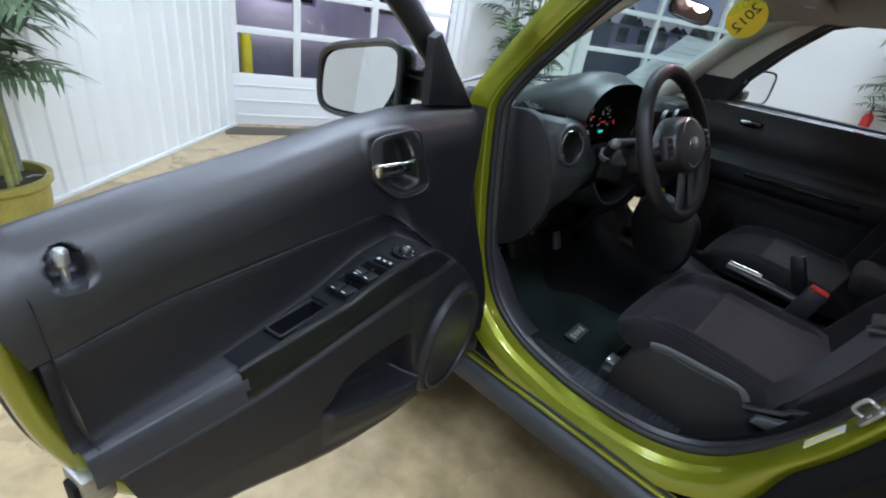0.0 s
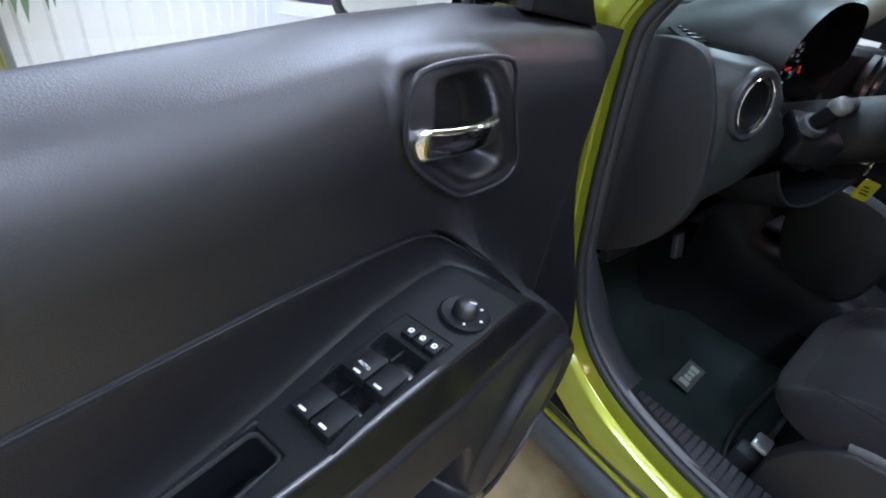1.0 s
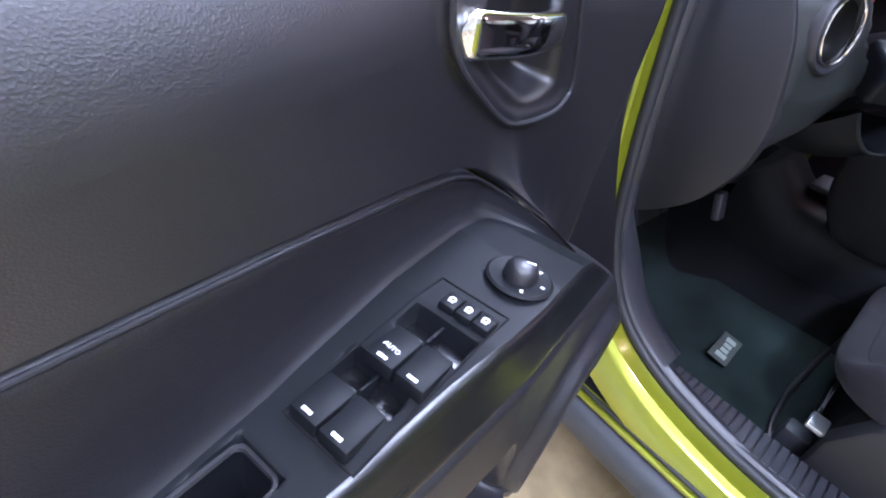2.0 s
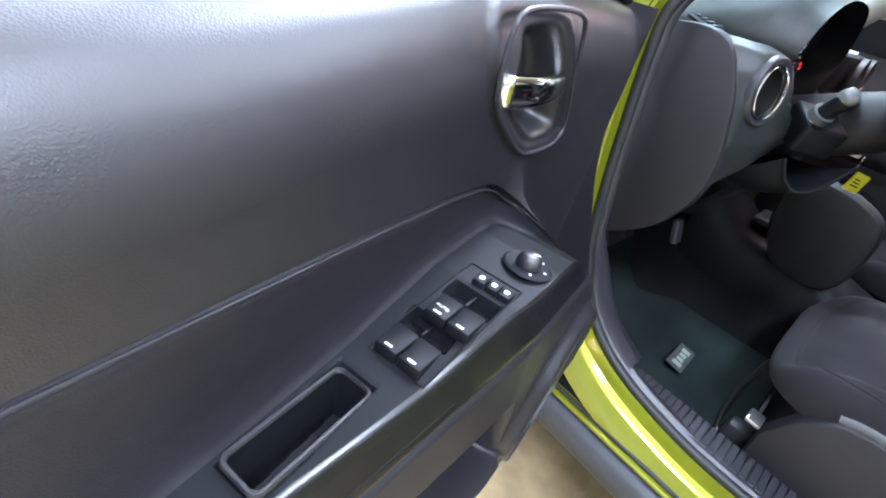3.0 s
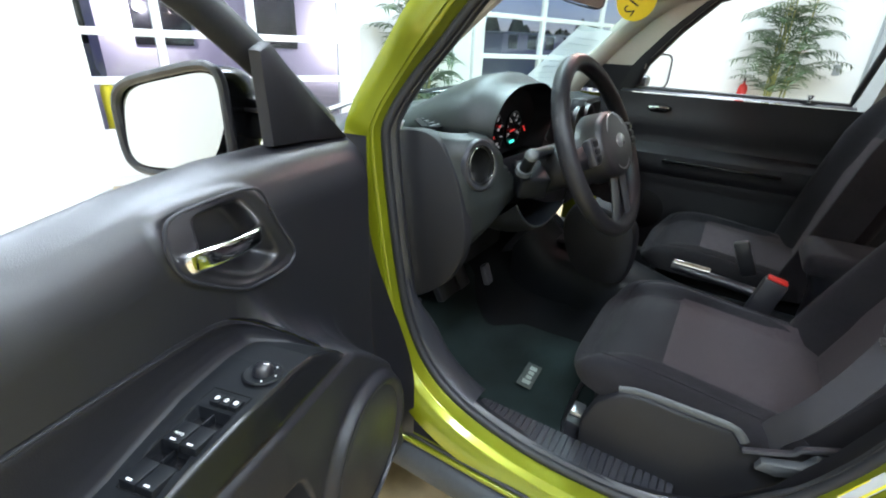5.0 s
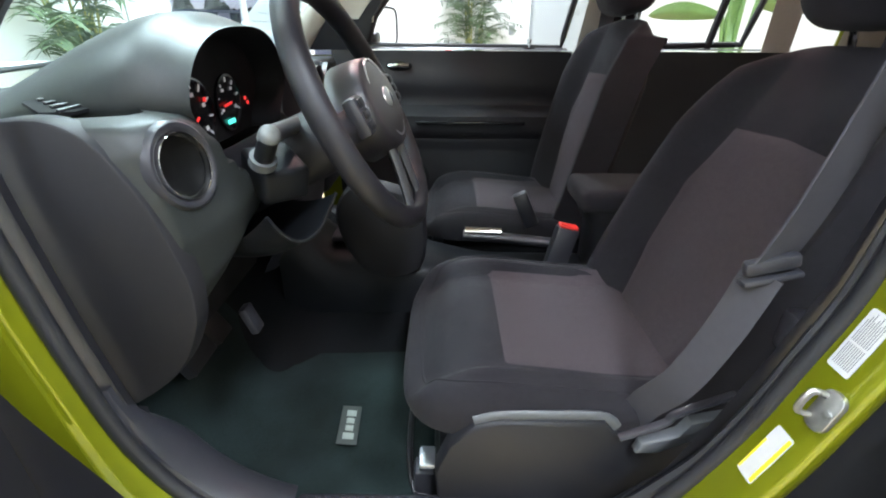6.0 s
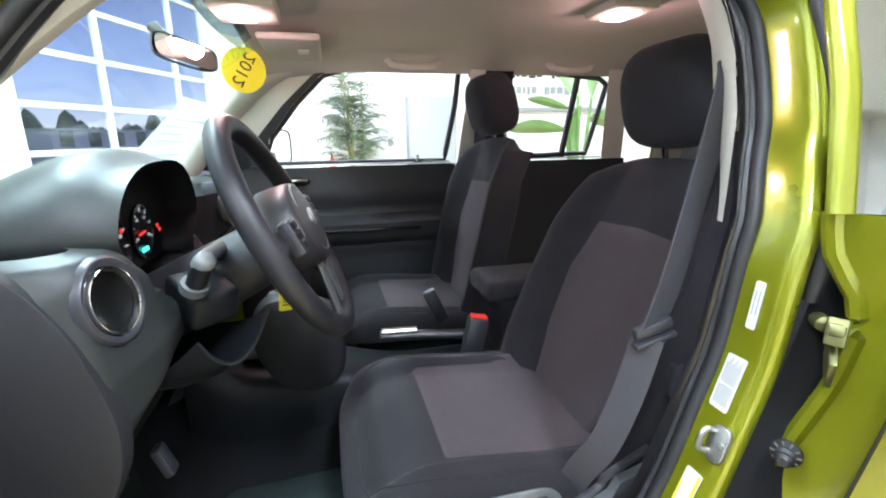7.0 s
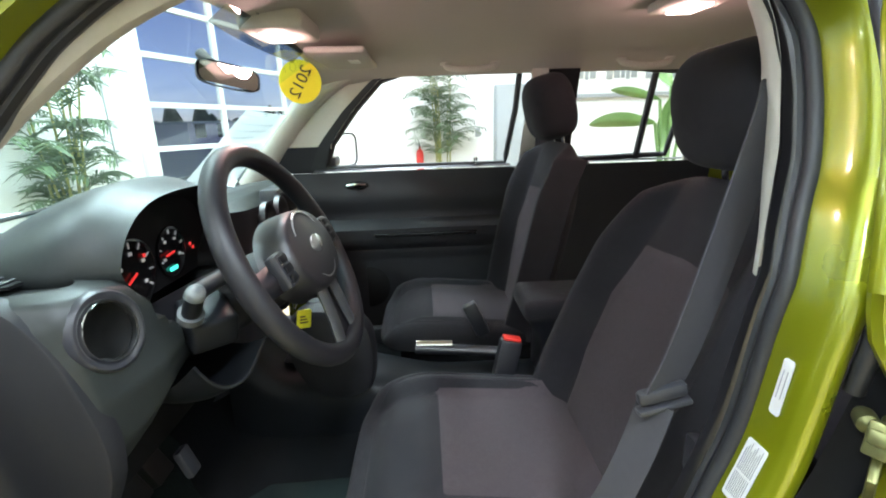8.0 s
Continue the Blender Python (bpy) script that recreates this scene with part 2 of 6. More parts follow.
def lathe(profile, n=32, close=True):
    """Turns (radius, height) pairs round the z axis."""
    pts = [(r * math.cos(2 * math.pi * k / n), r * math.sin(2 * math.pi * k / n), z) for k in range(n) for r, z in profile]
    m = len(profile)
    faces = [(k * m + j, ((k + 1) % n) * m + j, ((k + 1) % n) * m + j + 1, k * m + j + 1) for k in range(n) for j in range(m - 1)]
    if close:
        faces += [tuple(k * m for k in range(n))[::-1], tuple(k * m + m - 1 for k in range(n))]
    return pts, faces


def prism(outline, h, r=0.0):
    """A plate with this outline in x, y, from z = 0 to h, its upper rim eased by r."""
    n = len(outline)
    c = sum((Vector((*p[:2], 0)) for p in outline), Vector()) / n
    rings = [(0, 0.0), (h - r, 0.0), (h - r * 0.3, r * 0.3), (h, r)] if r else [(0, 0.0), (h, 0.0)]
    pts = []
    for z, inset in rings:
        for p in outline:
            q = Vector((*p[:2], 0))
            d = c - q
            q = q + d.normalized() * inset
            pts.append((q.x, q.y, z))
    faces = [(k * n + i, k * n + (i + 1) % n, (k + 1) * n + (i + 1) % n, (k + 1) * n + i) for k in range(len(rings) - 1) for i in range(n)]
    faces += [tuple(range(n))[::-1], tuple((len(rings) - 1) * n + i for i in range(n))]
    return pts, faces


def rounded(w, h, r, n=5):
    """A rounded rectangle's outline round the origin."""
    out = []
    for cx, cy, a0 in ((w / 2 - r, h / 2 - r, 0), (-w / 2 + r, h / 2 - r, 90), (-w / 2 + r, -h / 2 + r, 180), (w / 2 - r, -h / 2 + r, 270)):
        for k in range(n + 1):
            a = radians(a0 + 90 * k / n)
            out.append((cx + r * math.cos(a), cy + r * math.sin(a)))
    return out


def mesh_ob(name, shape, mat, smooth=True, angle=40):
    data = bpy.data.meshes.new(name)
    data.from_pydata([tuple(p) for p in shape[0]], [], shape[1])
    bm = bmesh.new()
    bm.from_mesh(data)
    bmesh.ops.recalc_face_normals(bm, faces=bm.faces)
    bm.to_mesh(data)
    bm.free()
    data.materials.append(mat)
    if smooth:
        data.shade_smooth()
        data.set_sharp_from_angle(angle=radians(angle))
    return new(name, data)


def part(name, shape, mat, parent, label="", smooth=True, angle=40):
    ob = mesh_ob(name, shape, mat, smooth, angle)
    ob.parent = parent
    if label:
        ob["label"] = label
    return ob


def empty(name, label, category, group="", at=(0, 0, 0), m=None):
    ob = new(name)
    ob.matrix_world = m if m is not None else Matrix.Translation(at)
    return tagged(ob, label, category, group)


def writing(name, text, size, m, mat, parent, depth=0.0004):
    """Letters as a mesh, from the built-in font."""
    data = bpy.data.curves.new(name, "FONT")
    data.body, data.size, data.align_x, data.align_y, data.extrude = text, size, "CENTER", "CENTER", depth
    tmp = bpy.data.objects.new(name, data)
    mesh = bpy.data.meshes.new_from_object(tmp)
    bpy.data.objects.remove(tmp)
    bpy.data.curves.remove(data)
    mesh.materials.clear()
    mesh.materials.append(mat)
    mesh.transform(m)
    ob = new(name, mesh)
    ob.parent = parent
    return ob


def lerp(table, s):
    """Looks s up in rows (s, a, b, ...), straight between rows."""
    if s <= table[0][0]:
        return table[0][1:]
    for p, q in zip(table, table[1:]):
        if s <= q[0]:
            k = (s - p[0]) / (q[0] - p[0])
            return tuple(a + (b - a) * k for a, b in zip(p[1:], q[1:]))
    return table[-1][1:]


def smooth01(x):
    x = max(0.0, min(1.0, x))
    return x * x * (3 - 2 * x)

# ---- the showroom ----
def wall_run(name, a, b, z0, z1, thick, mat, label, openings=()):
    """A wall from a to b with its thickness behind it; openings: (from, to, sill, head) along the run."""
    a, b = Vector((*a, 0)), Vector((*b, 0))
    d = (b - a).normalized()
    length = (b - a).length
    m = Matrix.Translation(a) @ Matrix.Rotation(math.atan2(d.y, d.x), 4, "Z")
    cuts = sorted(openings)
    shapes, s = [], 0.0
    for o0, o1, sill, head in cuts:
        shapes.append(block(s, o0, 0, thick, z0, z1, 0))
        if sill > z0:
            shapes.append(block(o0, o1, 0, thick, z0, sill, 0))
        if head < z1:
            shapes.append(block(o0, o1, 0, thick, head, z1, 0))
        s = o1
    shapes.append(block(s, length, 0, thick, z0, z1, 0))
    ob = mesh_ob(name, join(*shapes), mat, smooth=False)
    ob.matrix_world = m
    tagged(ob, label, "wall", kind="structure")
    return ob, m


PLAN = [(-7, -7), (7.1, -7), (7.1, 2.12), (0.22, 4.64), (-1.42, 4.02), (-7, 3.72)]
floor = mesh_ob("floor", moved(prism(PLAN, 0.2), Matrix.Translation((0, 0, -0.2))), CONCRETE, smooth=False)
tagged(floor, "glossy tan sealed concrete showroom floor", "floor", kind="structure")
ceiling = mesh_ob("ceiling", moved(prism(PLAN, 0.15), Matrix.Translation((0, 0, CEILING))), WALL_PLAIN, smooth=False)
tagged(ceiling, "white showroom ceiling", "ceiling", kind="structure")

JAMB, RUN = Vector((0.22, 4.57, 0)), Vector((0.938, -0.3465, 0))
DOOR_A, DOOR_B = (0.0, 2.17), (3.97, 7.05)
gw = JAMB - RUN * 0.9
ge = JAMB + RUN * 7.3
garage_wall, GARAGE = wall_run("wall_north", gw[:2], ge[:2], 0, CEILING, 0.12, WALL_WHITE, "white metal wall with two glazed overhead doors",
                               [(0.9 + DOOR_A[0], 0.9 + DOOR_A[1], 0.0, 3.0), (0.9 + DOOR_B[0], 0.9 + DOOR_B[1], 0.0, 3.3)])
left_wall, LEFT = wall_run("wall_west", (-1.46, 3.22), JAMB[:2], 0, CEILING, 0.08, WALL_WHITE, "white ribbed metal wall panel")
far_left, _ = wall_run("wall_west_far", (-7, 3.6), (-1.3, 3.9), 0, CEILING, 0.1, WALL_PLAIN, "white plain showroom wall")
right_wall, RIGHT = wall_run("wall_east", (6.95, 2.1), (6.95, -7), 0, CEILING, 0.1, WALL_PLAIN, "white plain showroom wall with lettering")
back_wall, _ = wall_run("wall_south", (7, -6.8), (-7, -6.8), 0, CEILING, 0.1, WALL_PLAIN, "white plain showroom wall")
back_left, _ = wall_run("wall_west_back", (-6.9, -7), (-6.9, 3.7), 0, CEILING, 0.1, WALL_PLAIN, "white plain showroom wall")

# ribs of the metal cladding
rib_length = (Vector((0.22, 4.57)) - Vector((-1.46, 3.22))).length
for k in range(int(rib_length / 0.15)):
    x = 0.06 + k * 0.15
    rib = part("rib", prism([(x, 0.0), (x + 0.014, -0.012), (x + 0.030, -0.012), (x + 0.044, 0.0)], CEILING), WALL_WHITE, left_wall, smooth=False)
post = mesh_ob("corner_post", block(-0.05, 0.05, -0.05, 0.05, 0, CEILING, 0.006), GREY_PAINT)
post.location = (-1.50, 3.17, 0)
tagged(post, "dark grey metal corner post at the wall's end", "post", kind="structure")
trim = mesh_ob("trim", block(0, rib_length, -0.02, 0.0, 0, 0.03, 0.004), WALL_WHITE)
trim.matrix_world = LEFT
tagged(trim, "white metal base flashing", "trim", kind="structure")


def overhead_door(name, s0, s1, rows, columns, solid_top, label):
    """A sectional door with white rails and stiles and clear panes, above one solid panel."""
    door = empty(name, label, "garage door", "overhead doors", m=GARAGE @ Matrix.Translation((0.9 + s0, 0.035, 0)))
    w = s1 - s0
    part("bottom_panel", block(0, w, 0, 0.045, 0.005, rows[0], 0.004), DOOR_WHITE, door)
    for k in range(3):
        part("panel_rib", block(0.03, w - 0.03, -0.008, 0.002, rows[0] * (k + 0.6) / 3.4, rows[0] * (k + 0.6) / 3.4 + 0.02, 0.003), DOOR_WHITE, door)
    for z in rows[1:]:
        part("rail", block(0, w, -0.004, 0.05, z - 0.028, z + 0.028, 0.004), DOOR_WHITE, door)
    for s in columns:
        part("stile", block(s - 0.032, s + 0.032, -0.007, 0.048, rows[0] + 0.002, rows[-1], 0.004), DOOR_WHITE, door)
    xs = [0.0] + list(columns[1:-1]) + [w]
    for za, zb in zip(rows, rows[1:]):
        for xa, xb in zip(xs, xs[1:]):
            pane = part("pane", block(xa, xb, 0.02, 0.026, za, zb, 0), GLASS, door, smooth=False)
            pane.visible_shadow = False
    return door


overhead_door("overhead_door", *DOOR_A, [0.47, 0.84, 1.19, 1.55, 1.92, 2.30, 2.65, 3.0], [0.03, 0.57, 1.30, 2.14], 0, "white sectional overhead door with clear glass panes")
overhead_door("overhead_door", *DOOR_B, [0.62, 1.09, 1.55, 2.05, 2.55, 3.05, 3.3], [0.03, 1.10, 2.36, 3.05], 0, "white sectional overhead door with clear glass panes")
# door tracks and latch rods
for s in (-0.12, DOOR_A[1] + 0.10, DOOR_B[0] - 0.14):
    track = mesh_ob("door_track", block(-0.03, 0.03, -0.06, 0.0, 0, 3.2, 0.004), DOOR_WHITE)
    track.matrix_world = GARAGE @ Matrix.Translation((0.9 + s, -0.002, 0))
    tagged(track, "white steel overhead door track", "door track", "door tracks")
bolt = empty("slide_bolt", "dark steel slide bolt on the wall by the door", "bolt", m=GARAGE @ Matrix.Translation((0.9 + 3.5, 0, 0)))
part("rod", tube([(0, -0.03, 0.95), (0, -0.03, 1.9)], 0.008, 8), GREY_PAINT, bolt)
for z in (1.0, 1.1):
    part("bracket", block(-0.05, 0.05, -0.03, 0.0, z - 0.01, z + 0.01, 0.003), GREY_PAINT, bolt)
# thin dark slab standing in for the shade on the floor at the door's threshold
strip = mesh_ob("threshold_shade", block(-0.10, 2.3, -0.30, -0.06, 0.002, 0.008, 0.002), material("floor_shade", (0.10, 0.085, 0.06), 0.8))
strip.matrix_world = GARAGE @ Matrix.Translation((0.9, 0, 0))
tagged(strip, "dark strip laid on the floor as the shade before the door", "drain", kind="structure")


def ceiling_light(x, y):
    light = empty("ceiling_light", "white ceiling light with a lit diffuser", "ceiling light", "ceiling lights", at=(x, y, CEILING))
    part("frame", block(-0.62, 0.62, -0.29, 0.29, -0.10, 0.0, 0.01), DOOR_WHITE, light)
    part("diffuser", block(-0.58, 0.58, -0.25, 0.25, -0.115, -0.102, 0.004), LAMP_GLOW, light)
    return light


for spot in LAMP_SPOTS:
    ceiling_light(*spot)


# ---- outside the overhead doors ----
ground = mesh_ob("ground", grid(2, 2, lambda a, b: (-900 + 1800 * a, -900 + 1800 * b, -0.21)), ASPHALT, smooth=False)
tagged(ground, "grey concrete yard to the horizon", "ground", kind="structure")
OUT = GARAGE
rng = random.Random(4)


def far_shed(x, y, w, d, h, label):
    shed = empty("warehouse", label, "building", "far buildings", m=OUT @ Matrix.Translation((x, y, -0.21)))
    part("wall", block(-w / 2, w / 2, 0, d, 0, h, 0), SHED, shed, smooth=False)
    part("roof", block(-w / 2 - 0.2, w / 2 + 0.2, -0.2, d + 0.2, h, h + 0.25, 0.05), GREY_PAINT, shed)
    for k in range(int(w / 3)):
        x0 = -w / 2 + 0.8 + k * 3.0
        win = part("window", block(x0, x0 + 1.4, -0.04, 0.04, 1.0, 2.4, 0.02), GLOSS, shed)
    return shed


far_shed(5.6, 11.0, 8.0, 6.0, 3.3, "grey metal clad warehouse across the yard")
for x, z in ((8.37, 1.5), (2.55, 1.9)):
    lamp = empty("wall_lamp", "lit outdoor lamp on the warehouse wall", "wall lamp", "yard lamps", m=OUT @ Matrix.Translation((x, 11.0, z - 0.21)))
    part("bracket", block(-0.04, 0.04, -0.12, 0.0, -0.03, 0.03, 0.01), GREY_PAINT, lamp)
    part("lens", moved(lathe([(0.0, -0.10), (0.06, -0.08), (0.08, -0.02), (0.05, 0.03), (0.0, 0.04)], 16), Matrix.Translation((0, -0.16, 0))), LAMP_GLOW, lamp)
far_shed(46.0, 34.0, 16.0, 6.0, 2.4, "low dark warehouse beyond the yard")
treeline = []
for k in range(90):
    x = -30 + k * 1.9
    h = 3.0 + rng.random() * 2.6
    treeline.append(moved(lathe([(0.02, h), (0.7, h * 0.86), (1.2, h * 0.6), (1.0, h * 0.3), (0.3, 0.0)], 7), Matrix.Translation((x, 42 + rng.random() * 5, -0.21)) @ pose(0, 0, 0, rng.uniform(-6, 6), rng.uniform(-6, 6), rng.uniform(0, 90))))
wood = mesh_ob("distant_trees", join(*treeline), TREES)
wood.matrix_world = OUT
tagged(wood, "dark line of far trees", "trees", kind="stuff")
bollard = empty("bollard", "yellow painted steel bollard outside the door", "bollard", m=OUT @ Matrix.Translation((1.06, 0.45, -0.21)))
part("pipe", lathe([(0.055, 0), (0.055, 0.93), (0.045, 0.975), (0.0, 0.99)], 20), YELLOW, bollard)


# ---- plants ----
def frond(base, heading, length, rise, leaflets, rnd, leaf=0.22):
    """A palm frond: an arched midrib with two rows of narrow leaflets."""
    mid, blades = [], []
    d = Vector((math.cos(heading), math.sin(heading), 0))
    for k in range(9):
        s = k / 8
        mid.append(base + d * (length * s * (0.55 + 0.45 * s)) + Vector((0, 0, rise * (s - 0.62 * s * s * s) * 1.25)))
    shapes = [tube(mid, 0.006, 5, taper=lambda s: 1 - 0.8 * s)]
    for k in range(leaflets):
        s = 0.22 + 0.78 * k / leaflets
        i = min(7, int(s * 8))
        p = mid[i].lerp(mid[i + 1], s * 8 - i)
        along = (mid[i + 1] - mid[i]).normalized()
        for side in (-1, 1):
            out = (Vector((-d.y, d.x, 0)) * side + along * 0.7 + Vector((0, 0, rnd.uniform(-0.35, 0.15)))).normalized()
            ll = leaf * (1.0 - 0.5 * abs(s - 0.5)) * rnd.uniform(0.8, 1.15)
            wide = along.cross(out).cross(out).normalized() * (0.011)
            q1, q2 = p + out * ll * 0.5, p + out * ll + Vector((0, 0, -0.18 * ll))
            blades.append(([p - wide * 0.4, p + wide * 0.4, q1 + wide, q1 - wide, q2], [(0, 1, 2, 3), (3, 2, 4)]))
    return join(*shapes, *blades)


def palm(place, height, canes, seed, pot=True, spread=0.55, fronds=6, low=0.25, label="tall bamboo palm with arching fronds in a brass pot"):
    rnd = random.Random(seed)
    plant = empty("potted_palm", label, "palm", "potted palms", at=place)
    if pot:
        part("pot", lathe([(0.13, 0.0), (0.17, 0.02), (0.20, 0.16), (0.205, 0.25), (0.225, 0.27), (0.225, 0.30), (0.20, 0.30), (0.19, 0.26)], 28), BRASS, plant, "olive brass pot")
        part("soil", lathe([(0.0, 0.268), (0.19, 0.262)], 20, close=False), SOIL, plant)
    leaves = []
    for c in range(canes):
        a = rnd.uniform(0, 6.28)
        r = rnd.uniform(0.02, 0.13)
        h = height * rnd.uniform(0.55, 1.0)
        lean = Vector((math.cos(a), math.sin(a), 0)) * rnd.uniform(0.02, 0.16)
        base = Vector((math.cos(a) * r, math.sin(a) * r, 0.24 if pot else 0))
        path = [base + lean * s * s + Vector((0, 0, h * s * 0.8)) for s in (0, 0.25, 0.5, 0.75, 1)]
        part("cane", tube(path, 0.013, 8, taper=lambda s: 1 - 0.45 * s), CANE, plant)
        for k in range(fronds):
            s = low + (1 - low) * (k + rnd.random() * 0.6) / fronds
            s = min(s, 1)
            p = base + lean * s * s + Vector((0, 0, h * s * 0.8))
            leaves.append(frond(p, rnd.uniform(0, 6.28), spread * rnd.uniform(0.6, 1.1), height * rnd.uniform(0.08, 0.2), 13, rnd))
    part("fronds", join(*leaves), FROND, plant, "green feathery fronds", smooth=False)
    return plant


palm((-1.58, 3.0, 0), 1.75, 16, 3, spread=0.42, fronds=4, low=0.35)
wp = GARAGE @ Vector((0.9 + 2.78, -0.40, 0))
palm(wp, 2.2, 8, 9, spread=0.40, low=0.15)
palm((6.45, 0.06, 0), 2.75, 9, 21, spread=0.66, low=0.3)


def broad_leaf(base, tip, wide, rnd):
    """A long pointed leaf on a stalk, folded a little along its rib."""
    base, tip = Vector(base), Vector(tip)
    d = tip - base
    side = d.cross(Vector((0.9, 0.1, 0.4))).normalized()
    up = side.cross(d).normalized()

    def fn(a, b):
        w = wide * math.sin(math.pi * min(1, a * 0.97 + 0.03)) ** 0.7
        return base + d * a + side * (b - 0.5) * w + up * (0.10 * d.length * math.sin(math.pi * a) + abs(b - 0.5) * w * 0.35)
    return grid(12, 7, fn)


banana = empty("broad_leaf_plant", "green broad-leaved plant in a brass pot beside the car", "plant", at=(1.78, -1.20, 0))
part("pot", lathe([(0.13, 0.0), (0.17, 0.02), (0.20, 0.16), (0.205, 0.25), (0.225, 0.27), (0.225, 0.30), (0.20, 0.30), (0.19, 0.26)], 28), BRASS, banana)
part("soil", lathe([(0.0, 0.268), (0.19, 0.262)], 20, close=False), SOIL, banana)
rnd = random.Random(5)
for k, (bx, by, bz, tx, ty, tz, wd) in enumerate([(0.0, 0.10, 1.22, -0.10, 0.56, 1.22, 0.10), (0, 0.08, 1.36, -0.06, 0.42, 1.42, 0.06), (0, 0.0, 1.38, -0.05, 0.02, 0.98, 0.11),
                                                  (0.02, -0.1, 1.45, 0.0, -0.2, 1.75, 0.12), (0.03, 0.0, 1.44, 0.1, 0.1, 1.80, 0.12), (0.0, -0.08, 1.3, 0.05, -0.45, 1.25, 0.12)]):
    part("stalk", tube(curve_points([(0, 0, 0.25), (bx * 0.3, by * 0.3, 0.8), (bx, by, bz)], 9), 0.010, 8), LEAF, banana)
    part("leaf", broad_leaf((bx, by, bz), (tx, ty, tz), wd, rnd), LEAF, banana, "glossy broad green leaf")

# cabinet, extinguisher and lettering by the east wall
cabinet = empty("wall_cabinet", "grey metal cabinet against the white wall", "cabinet", at=(6.8, -1.28, 0))
part("body", block(-0.14, 0.14, -0.42, 0.42, 0.0, 1.86, 0.01), GREY_PAINT, cabinet)
part("door", block(-0.165, -0.142, -0.40, 0.40, 0.05, 1.82, 0.006), GREY_PAINT, cabinet)
part("vent", block(-0.175, -0.167, -0.27, -0.07, 1.32, 1.52, 0.004), GREY_PAINT, cabinet, "dark square vent")
socket = mesh_ob("wall_socket", block(6.93, 6.95, -0.62, -0.54, 1.04, 1.18, 0.004), GREY_PAINT)
tagged(socket, "small grey socket on the white wall", "socket")
ext = empty("fire_extinguisher", "red fire extinguisher standing by the wall", "extinguisher", at=(6.75, 0.42, 0))
part("stand", block(-0.09, 0.09, -0.09, 0.09, 0.0, 0.42, 0.01), GREY_PAINT, ext)
part("cylinder", moved(lathe([(0.0, 0.0), (0.06, 0.005), (0.062, 0.38), (0.045, 0.43), (0.015, 0.45), (0.015, 0.5), (0, 0.5)], 20), Matrix.Translation((0, 0, 0.42))), RED, ext, "red cylinder")
part("nozzle", tube([(0, 0, 0.92), (-0.06, 0, 0.95), (-0.09, 0, 0.90)], 0.01, 8), DARK, ext)
sign = empty("wall_lettering", "two rows of dark lettering on the white wall", "sign", at=(6.94, -3.5, 0))
for row, (z, h, gap, mat) in enumerate([(2.27, 0.15, 0.03, BLACK_INK), (1.98, 0.14, 0.026, GREY_PAINT)]):
    y = 1.5
    for k in range(18):
        w = rnd.choice((0.06, 0.10, 0.12, 0.13))
        if k % 6 != 5:
            part("letter_bar", block(-0.004, 0.006, y - w, y, z - h / 2 + (0.02 if k % 3 else 0), z + h / 2, 0.003), mat, sign)
        y -= w + gap
shelf = mesh_ob("wall_ledge", block(6.80, 6.95, -5.6, -2.0, 1.62, 1.68, 0.006), GREY_PAINT)
tagged(shelf, "grey ledge along the white wall", "ledge", kind="structure")

# ---- the car: x to its right, y ahead, z up ----
car = empty("car", "lime green compact sport utility car with its driver side doors open", "car")


def side_x(z):
    """How far out the side of the cabin stands at height z."""
    return 0.70 - max(0.0, z - 1.08) * 0.30


# the driver's door opening, as a ring in y and z
RING = [(-0.046, 1.345), (-0.055, 1.28), (-0.048, 1.20), (-0.030, 1.14), (-0.006, 1.04), (0.014, 0.91), (0.042, 0.82), (0.078, 0.715), (0.130, 0.615), (0.203, 0.525), (0.30, 0.475), (0.42, 0.460), (0.55, 0.465),
        (0.69, 0.50), (0.785, 0.565), (0.845, 0.67), (0.875, 0.80), (0.893, 0.92), (0.905, 1.02), (0.905, 1.085), (0.868, 1.16), (0.812, 1.235), (0.765, 1.30), (0.72, 1.35), (0.64, 1.405),
        (0.50, 1.445), (0.30, 1.46), (0.12, 1.455), (0.01, 1.42)]
ring_line = curve_points([(0, y, z) for y, z in RING], 220, closed=True)
ring_out = []
for k in range(220):
    d = (ring_line[(k + 1) % 220] - ring_line[k - 1]).normalized()
    ring_out.append(Vector((0, -d.z, d.y)))
if ring_out[0].y > 0:
    ring_out = [-v for v in ring_out]


def ring_strip(profile, pillar=None):
    """Sweeps (outward, sideways) pairs round the opening; along the centre pillar another set of pairs."""
    m = len(profile)
    pts, faces = [], []
    for k in range(220):
        p, o = ring_line[k], ring_out[k]
        k2 = smooth01((0.22 - p.y) / 0.12) * smooth01((p.z - 0.52) / 0.14) if pillar else 0.0
        for j, (off, dx) in enumerate(profile):
            if pillar:
                off, dx = off + (pillar[j][0] - off) * k2, dx + (pillar[j][1] - dx) * k2
            q = p + o * off
            narrow = 1 - 0.35 * smooth01((p.y - 0.80) / 0.08) * (dx > 0)
            pts.append((-side_x(q.z) - dx * narrow, q.y, q.z))
    for k in range(220):
        for j in range(m - 1):
            a, b = k, (k + 1) % 220
            faces.append((a * m + j, b * m + j, b * m + j + 1, a * m + j + 1))
    return pts, faces


